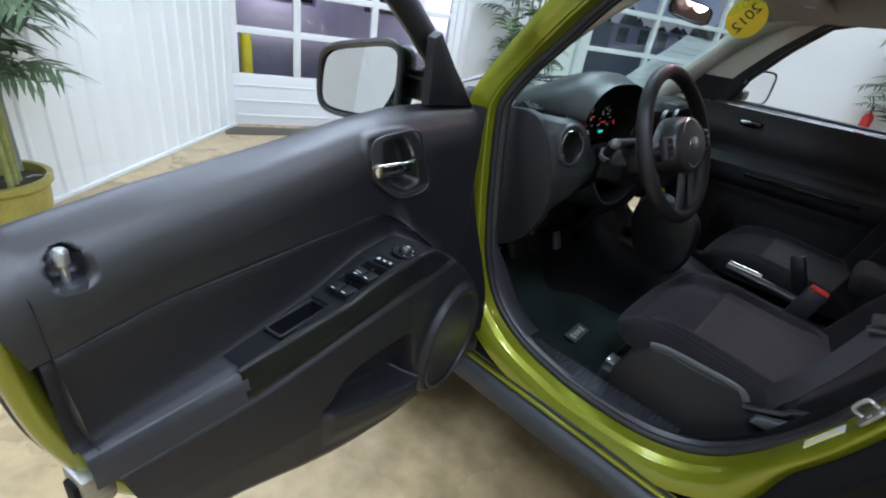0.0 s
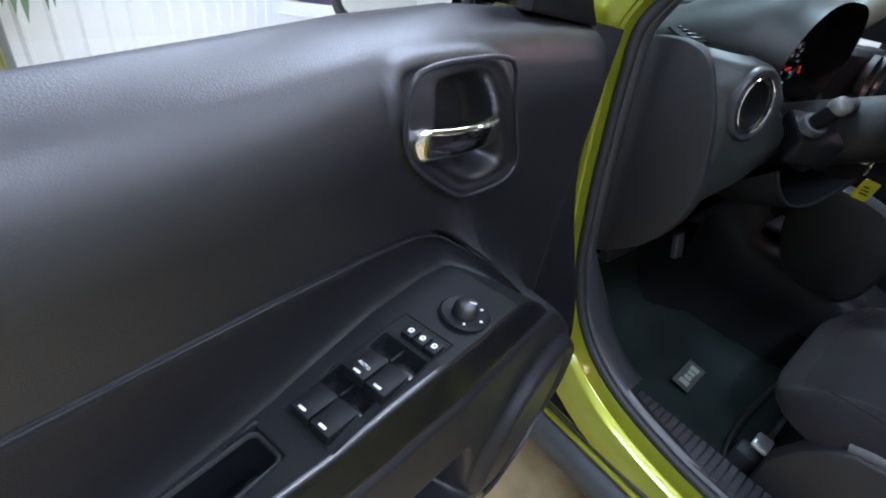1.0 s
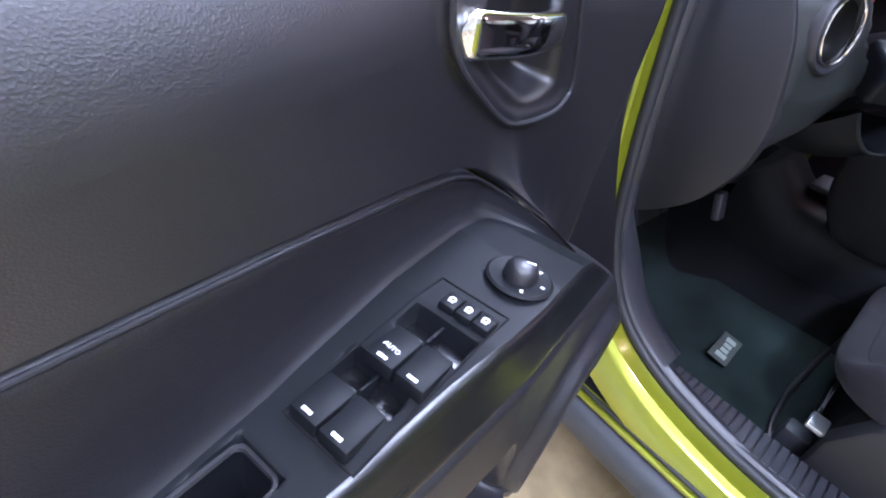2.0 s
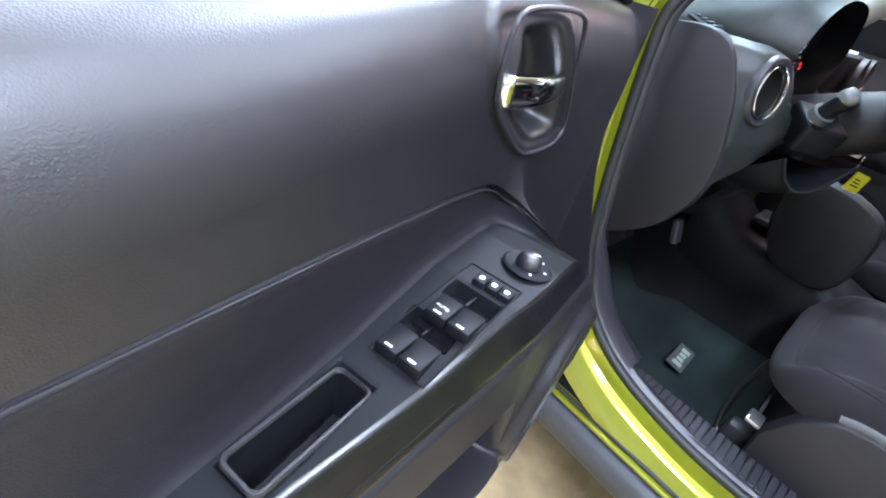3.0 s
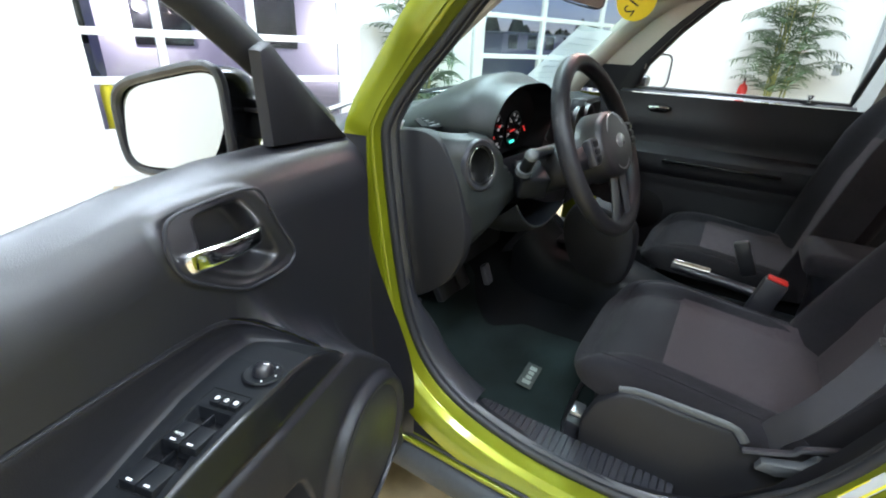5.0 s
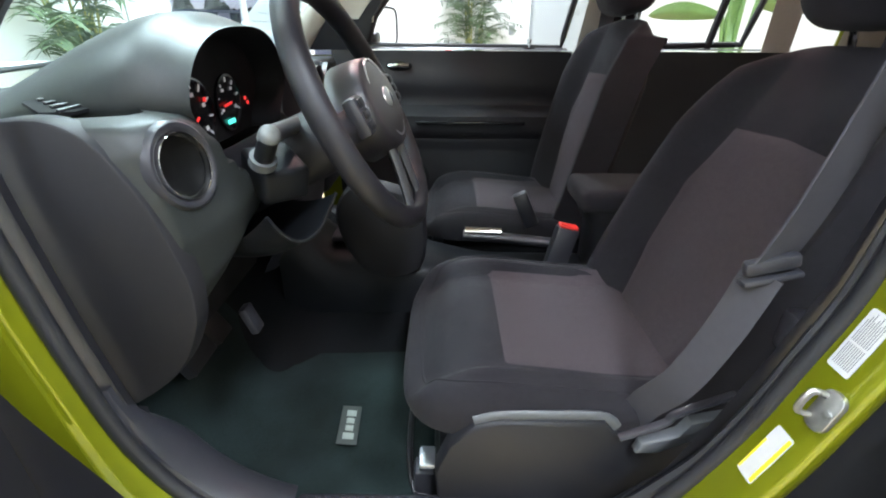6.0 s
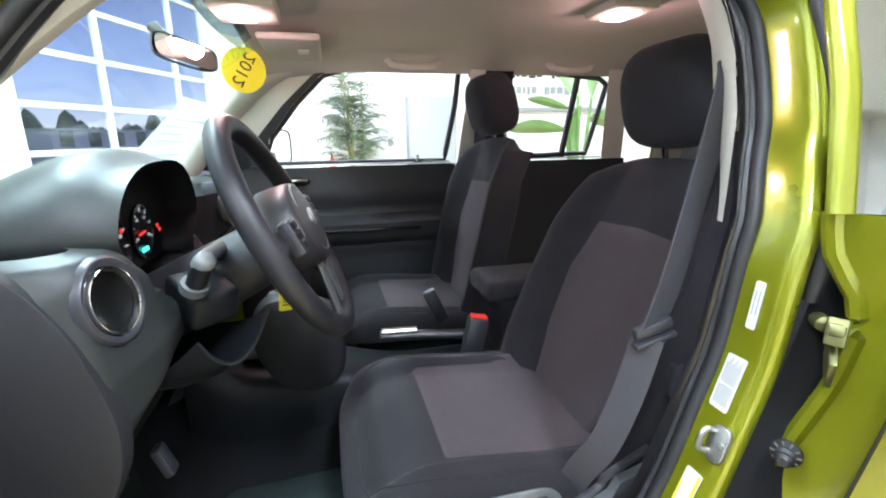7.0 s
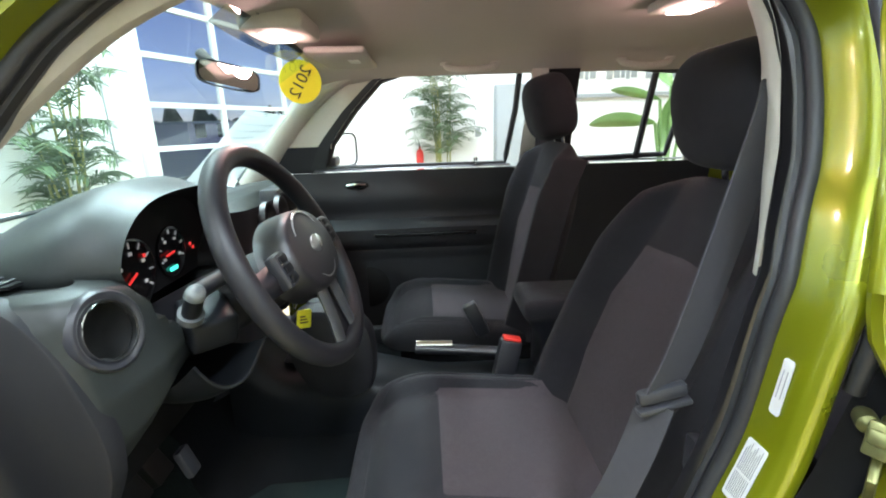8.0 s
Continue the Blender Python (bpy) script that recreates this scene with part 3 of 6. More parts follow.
part("door_opening", ring_strip([(0.004, -0.004), (0.007, 0.004), (0.011, 0.020), (0.014, 0.036), (0.0145, 0.041), (0.0200, 0.0445), (0.0205, 0.0510), (0.0270, 0.0545), (0.0330, 0.0600), (0.0500, 0.0720), (0.068, 0.074)],
                                         [(0.004, -0.004), (0.004, -0.002), (0.003, 0.012), (0.003, 0.025), (0.003, 0.035), (0.003, 0.045), (0.004, 0.055), (0.006, 0.064), (0.012, 0.071), (0.024, 0.072), (0.034, 0.060)]),
                PAINT, car, "glossy lime green painted door opening", angle=60)
part("door_seal", tube([(-side_x(p.z) - 0.002, p.y + o.y * 0.004, p.z + o.z * 0.004) for p, o in zip(ring_line, ring_out)], 0.0100, 10, closed=True, up=(1, 0, 0)), RUBBER, car, "black rubber door seal")
part("inner_lip", ring_strip([(0.004, -0.004), (-0.006, -0.010), (-0.009, -0.018), (-0.003, -0.034)], [(0.004, -0.004), (-0.004, -0.007), (-0.006, -0.012), (0.003, -0.022)]), PLASTIC, car, "black plastic trim round the opening")

# smooth sill trim that carries on up to the kick panel
TRIM = [(0.004, -0.006), (-0.006, -0.010), (-0.010, -0.020), (-0.010, -0.045), (-0.006, -0.068), (0.006, -0.080)]
trim_keys = [k for k in range(220) if ring_line[k].z < 0.76 and ring_line[k].y > 0.675]


def sill_trim_point(a, b):
    k = trim_keys[round(a * (len(trim_keys) - 1))]
    off, dx = TRIM[round(b * (len(TRIM) - 1))]
    q = ring_line[k] + ring_out[k] * off
    return -side_x(q.z) - dx * (1 - 0.75 * smooth01((q.z - 0.60) / 0.16)), q.y, q.z


part("sill_trim", grid(len(trim_keys), len(TRIM), sill_trim_point), PLASTIC_GREY, car, "smooth dark plastic sill trim")

# sill: scuff plate with ribs, and the dark cladding below the painted sill
scuff = part("scuff_plate", grid(24, 8, lambda a, b: (-0.690 + 0.084 * b, 0.27 + 0.415 * a, 0.470 - 0.004 * b - 0.014 * max(0, b - 0.8) * 5)), PLASTIC_GREY, car, "grey ribbed plastic sill plate")
for k in range(29):
    y = 0.266 + k * 0.0140
    part("rib", block(-0.684, -0.622, y, y + 0.0122, 0.462, 0.4708, 0.0012, 1), PLASTIC_GREY, scuff)
part("sill_cladding", grid(2, 7, lambda a, b: ((-0.772, -0.792, -0.805, -0.807, -0.795, -0.76, -0.70)[round(b * 6)], 0.98 - 2.25 * a, (0.398, 0.392, 0.376, 0.345, 0.328, 0.320, 0.315)[round(b * 6)])),
     CLAD, car, "dark grey plastic sill cladding")
part("sill_skin", grid(2, 3, lambda a, b: ((-0.765, -0.774, -0.772)[round(b * 2)], 0.98 - 2.25 * a, (0.42, 0.41, 0.38)[round(b * 2)])), PAINT, car)
part("sill_groove", tube([(-0.7715, 0.97, 0.4165), (-0.7715, -1.2, 0.4165)], 0.0042, 8), RUBBER, car, "dark groove along the painted sill")
part("sill_lip", tube([(-0.7780, 0.97, 0.4065), (-0.7780, -1.2, 0.4065)], 0.0058, 10), PAINT, car, "lime green lip along the sill")

# floor pan, bulkhead, roof, far side
part("floor_pan", block(-0.71, 0.71, -1.95, 1.12, 0.29, 0.335, 0.02), DARK, car)
part("bulkhead", block(-0.70, 0.70, 1.08, 1.14, 0.33, 1.02, 0.02), DARK, car)
part("carpet", join(grid(20, 12, lambda a, b: (-0.66 + 1.3 * b, 1.08 - 1.25 * a, 0.382 + (0.18 * smooth01((0.25 - a) * 4.2)) + 0.20 * math.exp(-((b - 0.51) / 0.10) ** 2)))), CARPET, car, "black floor carpet")
part("inner_sill_wall", grid(16, 5, lambda a, b: (-0.622 + 0.012 * b, -0.05 + 1.08 * a, 0.452 - 0.115 * b)), PLASTIC, car)


def roof_z(x, y):
    return 1.515 - 0.055 * (x / 0.62) ** 2 - 0.05 * max(0, (y - 0.35) / 0.4) ** 2


part("roof", join(grid(20, 26, lambda a, b: ((a - 0.5) * 1.32, 0.73 - 2.55 * b, roof_z((a - 0.5) * 1.30, 0.72 - 2.55 * b) + 0.035))), PAINT, car, "lime green roof")
part("headliner", grid(24, 30, lambda a, b: ((a - 0.5) * 1.18, 0.70 - 2.45 * b, roof_z((a - 0.5) * 1.18, 0.70 - 2.45 * b) - 0.015 - 0.035 * smooth01((abs(a - 0.5) - 0.40) * 10))), LINER, car, "beige felt headliner")

# windscreen pillars, both sides: painted outside, beige trim inside
for sx in (-1, 1):
    edge = curve_points([(sx * 0.70, 1.06, 1.045), (sx * 0.685, 0.97, 1.15), (sx * 0.655, 0.86, 1.275), (sx * 0.615, 0.735, 1.39), (sx * 0.585, 0.62, 1.455)], 24)
    inset = Vector((0.052, -0.026, -0.020)) if sx < 0 else Vector((-0.022, -0.022, -0.008))
    part("pillar_trim", tube([p + inset for p in edge], 0.034 if sx < 0 else 0.046, 12, flat=0.62, up=(sx * 0.8, 0.5, 0.3)), BEIGE, car, "beige windscreen pillar trim")
    if sx > 0:
        part("pillar_skin", tube([p + Vector((sx * 0.085, -0.012, 0.01)) for p in edge], 0.046, 12, flat=0.6, up=(sx, 0.4, 0.3)), PAINT, car)
    rail = curve_points([(sx * 0.585, 0.64, 1.45), (sx * 0.575, 0.3, 1.475), (sx * 0.575, -0.3, 1.48), (sx * 0.58, -0.9, 1.47), (sx * 0.58, -1.75, 1.42)], 26)
    part("roof_rail_trim", tube(rail, 0.032, 10), LINER, car)
    part("roof_rail_skin", tube([p + Vector((sx * 0.055, 0, 0.02)) for p in rail], 0.05, 10), PAINT, car)

# windscreen, sealed with a black edge
SCREEN = [(1.20, 1.04), (0.72, 1.475)]


def screen_point(x, k):
    y0, z0 = SCREEN[0]
    y1, z1 = SCREEN[1]
    bow = 0.11 * (1 - (x / 0.66) ** 2)
    return Vector((x * (1 - 0.13 * k), y0 + (y1 - y0) * k - 0.11 + bow * (1 - 0.4 * k) + 0.018 * math.sin(math.pi * k), z0 + (z1 - z0) * k))


pane = part("windscreen", grid(20, 12, lambda a, b: screen_point(-0.67 + 1.34 * a, b)), SCREEN_GLASS, car, "clear green-tinted windscreen")
part("screen_seal", tube([screen_point(-0.67 + 1.34 * a / 30, 1.0) for a in range(31)], 0.012, 6), RUBBER, car)
part("screen_seal", tube([screen_point(0.665, b / 20) + Vector((0.0, -0.004, 0)) for b in range(21)], 0.008, 6), RUBBER, car)
part("shade_band", grid(20, 4, lambda a, b: screen_point(-0.30 + 0.60 * a, 0.90 + 0.10 * b) + Vector((0, -0.004, -0.003))), SHADE_BAND, car, "dark tinted band at the top of the windscreen")

# cowl, wipers and bonnet ahead of the screen
part("cowl", grid(20, 4, lambda a, b: ((a - 0.5) * 1.36, 1.09 + 0.11 * (1 - ((a - 0.5) * 2) ** 2) + 0.14 * b, 1.035 + 0.012 * math.sin(b * 3.1))), PLASTIC_GREY, car)
for x0, x1 in ((-0.55, 0.0), (0.02, 0.52)):
    wiper = part("wiper", tube(curve_points([(x0, 1.22, 1.065), ((x0 + x1) / 2, 1.245, 1.09), (x1, 1.20, 1.077)], 12), 0.007, 6), SILVER, car, "grey windscreen wiper")
    part("blade", tube([(x0 + 0.1, 1.19, 1.085), (x1 + 0.1, 1.18, 1.10)], 0.005, 6), RUBBER, wiper)
part("bonnet", grid(16, 12, lambda a, b: ((a - 0.5) * 1.44, 1.24 + 0.56 * b, 1.030 - 0.26 * b - 0.26 * smooth01((abs(a - 0.5) - 0.22) * 4) - 0.12 * smooth01((b - 0.8) * 5))), PAINT, car, "lime green bonnet")
part("front_end", block(-0.76, 0.76, 1.64, 1.82, 0.32, 0.66, 0.05), PAINT, car)
for sx in (-1, 1):
    part("wing", block(sx * 0.76 - 0.05, sx * 0.76 + 0.02, 1.02, 1.72, 0.62, 0.76, 0.03), PAINT, car)

# far side: doors, pillars and glass
part("far_door_skin", grid(10, 8, lambda a, b: (0.80 - 0.03 * abs(b - 0.5) * 2 + (0.0 if b < 0.9 else -0.02), 0.98 - 2.0 * a, 0.36 + 0.70 * b)), PAINT, car)


def far_side(y, z, off=0.0):
    return Vector((side_x(z) - off, y, z))


part("pillar_b", grid(2, 8, lambda a, b: far_side(-0.004 * (1 - b) - 0.005 - 0.060 * a - 0.034 * b, 1.08 + 0.38 * b, 0.035)), BEIGE, car, "beige centre pillar trim")
part("pillar_b_skin", block(0.60, 0.70, -0.22, -0.01, 1.05, 1.08, 0.005), PLASTIC, car)
part("pillar_b_back", grid(2, 8, lambda a, b: far_side(-0.06 - 0.15 * a, 1.08 + 0.38 * b, 0.03)), DARK, car)
part("pillar_c", grid(2, 8, lambda a, b: far_side(-0.66 - 0.10 * a + 0.06 * b, 1.08 + 0.38 * b, 0.05)), BEIGE, car, "beige rear pillar trim")
WIN_FRONT = [(0.74, 1.095), (0.70, 1.19), (0.60, 1.31), (0.50, 1.405), (0.42, 1.428), (0.045, 1.442), (0.0, 1.428), (0.006, 1.30), (0.037, 1.092)]
WIN_REAR = [(-0.20, 1.10), (-0.185, 1.42), (-0.24, 1.44), (-0.60, 1.41), (-0.64, 1.385), (-0.61, 1.108)]
for outline in (WIN_FRONT, WIN_REAR):
    line = []
    for p, q in zip(outline, outline[1:] + outline[:1]):
        for k in range(6):
            line.append((p[0] + (q[0] - p[0]) * k / 6, p[1] + (q[1] - p[1]) * k / 6))
    part("window_frame", tube([far_side(y, z, -0.005) for y, z in line], 0.011, 8, closed=True, up=(1, 0, 0)), RUBBER, car, "black window frame")
    win = part("side_window", ([far_side(y, z, -0.01) for y, z in outline], [tuple(range(len(outline)))]), GLASS, car, "clear side window", smooth=False)
    win.visible_shadow = False
part("pillar_filler", grid(2, 12, lambda a, b: far_side(lerp([(1.19, 0.700), (1.31, 0.600), (1.405, 0.500), (1.44, 0.44)], 1.17 + 0.27 * b)[0] * (1 - a) + lerp([(1.15, 0.975), (1.275, 0.865), (1.39, 0.74), (1.455, 0.62)], 1.17 + 0.27 * b)[0] * a + 0.005, 1.17 + 0.27 * b, 0.012)), BEIGE, car, "beige trim between pillar and window")
part("window_seal", grid(2, 12, lambda a, b: far_side(lerp([(1.08, 0.745), (1.19, 0.700), (1.31, 0.600), (1.405, 0.500), (1.44, 0.44)], 1.09 + 0.34 * b)[0] + 0.005 + 0.052 * a * (1 - 0.5 * b), 1.09 + 0.34 * b, 0.018)), RUBBER, car, "black seal ahead of the far window")
part("far_sail", grid(2, 6, lambda a, b: far_side((0.742 - 0.035 * b) * (1 - a) + (0.99 - 0.03 * b) * a, 1.08 + 0.10 * b, 0.016)), PLASTIC_SOFT, car, "black triangular mirror panel")
part("window_divider", tube([far_side(-0.500, 1.407), far_side(-0.490, 1.095)], 0.013, 8, up=(1, 0, 0)), RUBBER, car)
part("window_ledge", grid(24, 5, lambda a, b: (0.655 + 0.075 * b, 0.78 - 0.76 * a, 1.085 + 0.010 * math.sin(b * 3.14) - 0.004 * b)), PLASTIC_GREY, car, "grey top edge of the far door")
part("rear_ledge", grid(12, 4, lambda a, b: (0.66 + 0.07 * b, -0.10 - 0.62 * a, 1.088 + 0.006 * math.sin(b * 3.14))), PLASTIC, car)

part("far_sill", block(0.60, 0.80, -1.2, 1.05, 0.22, 0.45, 0.02), PLASTIC, car, "black far sill")
# far front door's inner panel
far_panel = part("passenger_door_panel", grid(40, 40, lambda a, b: (
    0.655 + 0.01 * a - 0.055 * (smooth01((b - 0.27) * 16) - smooth01((b - 0.41) * 9)) - 0.028 * smooth01((b - 0.45) * 20) - 0.012 * math.exp(-((b - 0.16) / 0.07) ** 2),
    0.86 - 0.86 * a, 1.082 - 0.66 * b)), DASH_END, car, "black passenger door panel with an armrest")
part("door_pull", block(0.588, 0.60, 0.16, 0.56, 0.835, 0.848, 0.004), GLOSS, far_panel)
part("inner_handle", moved(lathe([(0.0, 0.006), (0.022, 0.004), (0.028, -0.002)], 20), Matrix.Translation((0.648, 0.62, 1.03)) @ pose(0, 0, 0, 0, -90, 0) @ Matrix.Diagonal((0.6, 1.7, 1, 1))), DARK, far_panel)
part("handle_lever", tube(curve_points([(0.646, 0.655, 1.030), (0.636, 0.625, 1.034), (0.640, 0.585, 1.032)], 8), 0.009, 8), CHROME, far_panel, "chrome inner door handle")
part("speaker", moved(lathe([(0.0, 0.01), (0.085, 0.01), (0.10, 0.0)], 30), Matrix.Translation((0.640, 0.60, 0.62)) @ pose(0, 0, 0, 0, -90, 0)), DARK, far_panel)
part("lock_knob", moved(lathe([(0.006, 0.0), (0.006, 0.02), (0.010, 0.022), (0.010, 0.032), (0.0, 0.034)], 14), Matrix.Translation((0.69, 0.152, 1.088))), CHROME, far_panel, "chrome lock knob")
part("lock_cup", moved(lathe([(0.026, 0.001), (0.024, 0.005), (0.012, 0.002), (0, 0.001)], 20, close=False), Matrix.Translation((0.69, 0.152, 1.088))), DARK, far_panel)
part("rear_door_panel", grid(10, 10, lambda a, b: (0.64 + 0.02 * math.sin(b * 5), -0.02 - 0.75 * a, 1.085 - 0.65 * b)), DASH_END, car, "black rear door panel")

# far mirror
FAR_MIRROR = Matrix.Translation((0.883, 0.693, 1.156)) @ pose(0, 0, 0, 0, 0, -35)


def far_mirror_point(a, b):
    c, s = math.cos(2 * math.pi * a), math.sin(2 * math.pi * a)
    k = 1 - 0.7 * b ** 2.5
    return 0.078 * math.copysign(abs(c) ** 0.45, c) * k, 0.085 * b, 0.072 * math.copysign(abs(s) ** 0.45, s) * k


far_mirror = part("passenger_mirror", moved(grid(40, 12, far_mirror_point, loop_u=True), FAR_MIRROR), PLASTIC, car, "black passenger door mirror")
part("mirror_glass", moved(prism(rounded(0.140, 0.128, 0.028), 0.004), FAR_MIRROR @ Matrix.Translation((0, 0.008, 0)) @ pose(0, 0, 0, 90)), MIRROR, far_mirror, "mirror glass")
part("arm", block(0.70, 0.80, 0.70, 0.76, 1.10, 1.14, 0.012), PLASTIC, far_mirror)

# rear of the cabin
part("tail", join(grid(10, 8, lambda a, b: ((a - 0.5) * 1.5, -1.98 + 0.16 * smooth01((b - 0.55) * 3), 0.35 + 1.12 * b))), PAINT, car)
for z0, z1, mat in ((0.40, 1.07, PLASTIC), (1.07, 1.44, BEIGE)):
    part("tail_trim", grid(8, 6, lambda a, b: ((a - 0.5) * 1.30, -1.93 + 0.14 * smooth01(((z0 + (z1 - z0) * b) - 0.97) / 0.40), z0 + (z1 - z0) * b)), mat, car, "trim inside the tailgate")
    for sx in (-1, 1):
        part("quarter_trim", grid(8, 6, lambda a, b: (sx * (0.735 - 0.22 * max(0.0, (z0 + (z1 - z0) * b) - 1.06)), -0.98 - 0.95 * a, z0 + (z1 - z0) * b)), mat, car, "trim inside the rear quarter")
part("rear_seat", grid(14, 14, lambda a, b: ((a - 0.5) * 1.22, -0.55 - 0.45 * smooth01(b * 1.9) - 0.14 * max(0, b - 0.5), 0.45 + 0.22 * smooth01(b * 3.2) + 0.52 * smooth01((b - 0.45) * 2.2))), FABRIC, car, "black rear bench seat")
for sx in (-1, 1):
    part("quarter_panel", grid(8, 8, lambda a, b: (sx * (0.78 - 0.10 * max(0, b - 0.62) * 2), -1.0 - 0.95 * a, 0.40 + 1.06 * b)), PAINT, car)
    for y in (1.32, -1.28):
        wheel = part("wheel", moved(lathe([(0.30, -0.10), (0.325, -0.09), (0.335, -0.05), (0.335, 0.05), (0.325, 0.09), (0.30, 0.10), (0.22, 0.10), (0.22, -0.10), (0.30, -0.10)], 40, close=False), Matrix.Translation((sx * 0.70, y, 0.335)) @ pose(0, 0, 0, 0, 90, 0)), TYRE, car, "black tyre on a silver rim")
        part("rim", moved(lathe([(0.225, 0.085), (0.20, 0.06), (0.06, 0.075), (0.0, 0.085)], 30, close=False), Matrix.Translation((sx * 0.70, y, 0.335)) @ pose(0, 0, 0, 0, 90 * sx, 0)), SILVER, wheel)

# ---- the driver's door, open; u from the hinge outwards, w into the cabin side, z up ----
HINGE = Vector((-0.80, 0.90, 0))
DOOR_M = Matrix(((-0.9682, 0.2501, 0, HINGE.x), (-0.2501, -0.9682, 0, HINGE.y), (0, 0, 1, 0), (0, 0, 0, 1)))
door = part("driver_door", grid(12, 10, lambda a, b: (0.02 + (0.775 + 0.085 * b) * a, -0.075 + 0.02 * b * b, 0.42 + 0.20 * a * (1 - b) + (0.56 - 0.02 * a) * b)), PAINT, car, "lime green driver door standing open, black inside", smooth=False)
door.matrix_world = DOOR_M


def belt_z(u):
    return lerp([(0.0, 1.080), (0.07, 1.085), (0.2, 1.095), (0.32, 1.098), (0.43, 1.091), (0.51, 1.082), (0.58, 1.075), (0.65, 1.069), (0.75, 1.061), (0.86, 1.048), (0.93, 1.030)], u)[0]


def groove_z(u):
    return lerp([(0.0, 0.52), (0.05, 0.575), (0.10, 0.655), (0.15, 0.735), (0.20, 0.780), (0.245, 0.808), (0.280, 0.842), (0.306, 0.876), (0.332, 0.902), (0.36, 0.920), (0.39, 0.931), (0.44, 0.937), (0.52, 0.942), (0.62, 0.946), (0.76, 0.951), (0.92, 0.938)], u)[0]


def nose(u):
    """0 ahead of the armrest's nose, 1 where the armrest stands full."""
    return smooth01((u - 0.268) / 0.085)


def foot_z(u):
    return 0.37 + 0.28 * u + 0.02 * smooth01((u - 0.62) / 0.3)


UPPER_CURVE = [(k / 40, *p[:2]) for k, p in enumerate(curve_points([(-0.040, -0.022, 0), (-0.040, -0.004, 0), (-0.033, 0.0, 0), (-0.015, -0.008, 0), (0.000, -0.019, 0), (0.0105, -0.034, 0), (0.0170, -0.050, 0), (0.0210, -0.066, 0), (0.0225, -0.080, 0)], 41))]


def upper(u, b):
    """The upper panel from the glass slot down to the groove."""
    z0, g = belt_z(u), groove_z(u)
    if b < 0.45:
        k = b / 0.45
        w, z = lerp(UPPER_CURVE, k)
        return w, z0 + z
    k = (b - 0.45) / 0.55
    low = 0.024 + (1 - nose(u)) * 0.085
    return 0.0225 + (low - 0.0225) * k ** (2 + 11 * (1 - nose(u))) - 0.008 * smooth01((k - 0.965) * 40), (z0 - 0.078) * (1 - k) + (g + 0.002) * k


def outline(points, n):
    return [tuple(p[:2]) for p in curve_points([(*q, 0) for q in points], n, closed=True)]


HANDLE = outline([(0.426, 1.060), (0.412, 1.072), (0.36, 1.074), (0.310, 1.071), (0.286, 1.058), (0.262, 1.010), (0.236, 0.966), (0.242, 0.950), (0.268, 0.944), (0.335, 0.953), (0.390, 0.986), (0.418, 1.010), (0.427, 1.035)], 84)


def inside(poly, x, y):
    """How deep (x, y) lies inside the outline; minus outside."""
    best, odd = 9.0, False
    for (x0, y0), (x1, y1) in zip(poly, poly[1:] + poly[:1]):
        dx, dy = x1 - x0, y1 - y0
        t = max(0, min(1, ((x - x0) * dx + (y - y0) * dy) / (dx * dx + dy * dy)))
        best = min(best, math.hypot(x - x0 - t * dx, y - y0 - t * dy))
        if (y0 > y) != (y1 > y) and x < x0 + dx * (y - y0) / dy:
            odd = not odd
    return best if odd else -best


POCKET = outline([(0.384, 1.049), (0.370, 1.059), (0.322, 1.060), (0.300, 1.045), (0.266, 0.980), (0.272, 0.963), (0.308, 0.960), (0.345, 0.976), (0.384, 1.005)], 48)
LOCK = outline([(0.849, 1.004), (0.847, 1.020), (0.841, 1.030), (0.833, 1.034), (0.825, 1.029), (0.820, 1.018), (0.819, 1.004), (0.834, 0.997)], 40)


def upper_point(a, b):
    u = 0.001 + 0.906 * a
    w, z = upper(u, b)
    if 0.14 < u < 0.46 and z > 0.91:
        d = inside(HANDLE, u, z)
        w += 0.0035 * (smooth01((d + 0.004) / 0.004) - smooth01((d - 0.005) / 0.006))
        d = inside(POCKET, u, z)
        w -= 0.034 * smooth01(d / 0.016)
    if u > 0.78:
        d = inside(LOCK, u, z)
        w -= 0.024 * smooth01((d + 0.002) / 0.006)
        u -= 0.025 * smooth01((1.04 - z) * 8) * smooth01((u - 0.80) / 0.1)
    return u, w, z


part("groove_lip", tube([(0.14 + 0.71 * k / 60, upper(0.14 + 0.71 * k / 60, 0.975)[0] - 0.0005, groove_z(0.14 + 0.71 * k / 60) - 0.0020) for k in range(61)], 0.0014, 8, up=(0, 1, 0)), PLASTIC_SOFT, door, "black plastic lip along the groove")
part("upper_panel", grid(230, 110, upper_point), PLASTIC, door, "black grained plastic upper door panel", angle=75)


def pad_z(u):
    """Height of the armrest's flat top."""
    return lerp([(0.27, 0.838), (0.29, 0.852), (0.31, 0.866), (0.34, 0.879), (0.38, 0.885), (0.45, 0.882), (0.50, 0.871), (0.54, 0.860), (0.62, 0.849), (0.72, 0.840), (0.92, 0.83)], u)[0]


def insert_point(a, b):
    u = 0.262 + 0.615 * a
    g, n = groove_z(u), nose(u)
    w, z = lerp([(0.0, 0.012, 0.0), (0.05, 0.0185, -0.0020), (0.12, 0.0225, -0.0070), (0.3, 0.0215, -0.022), (0.55, 0.0212, -0.043), (0.75, 0.0228, -0.058), (0.9, 0.0262, -0.069), (1.0, 0.031, -0.074)], b)
    deep = min(-0.018, pad_z(u) - 0.001 - g) 
    z = z / 0.074 * -deep
    return u, w + (1 - n) * 0.080, g + z


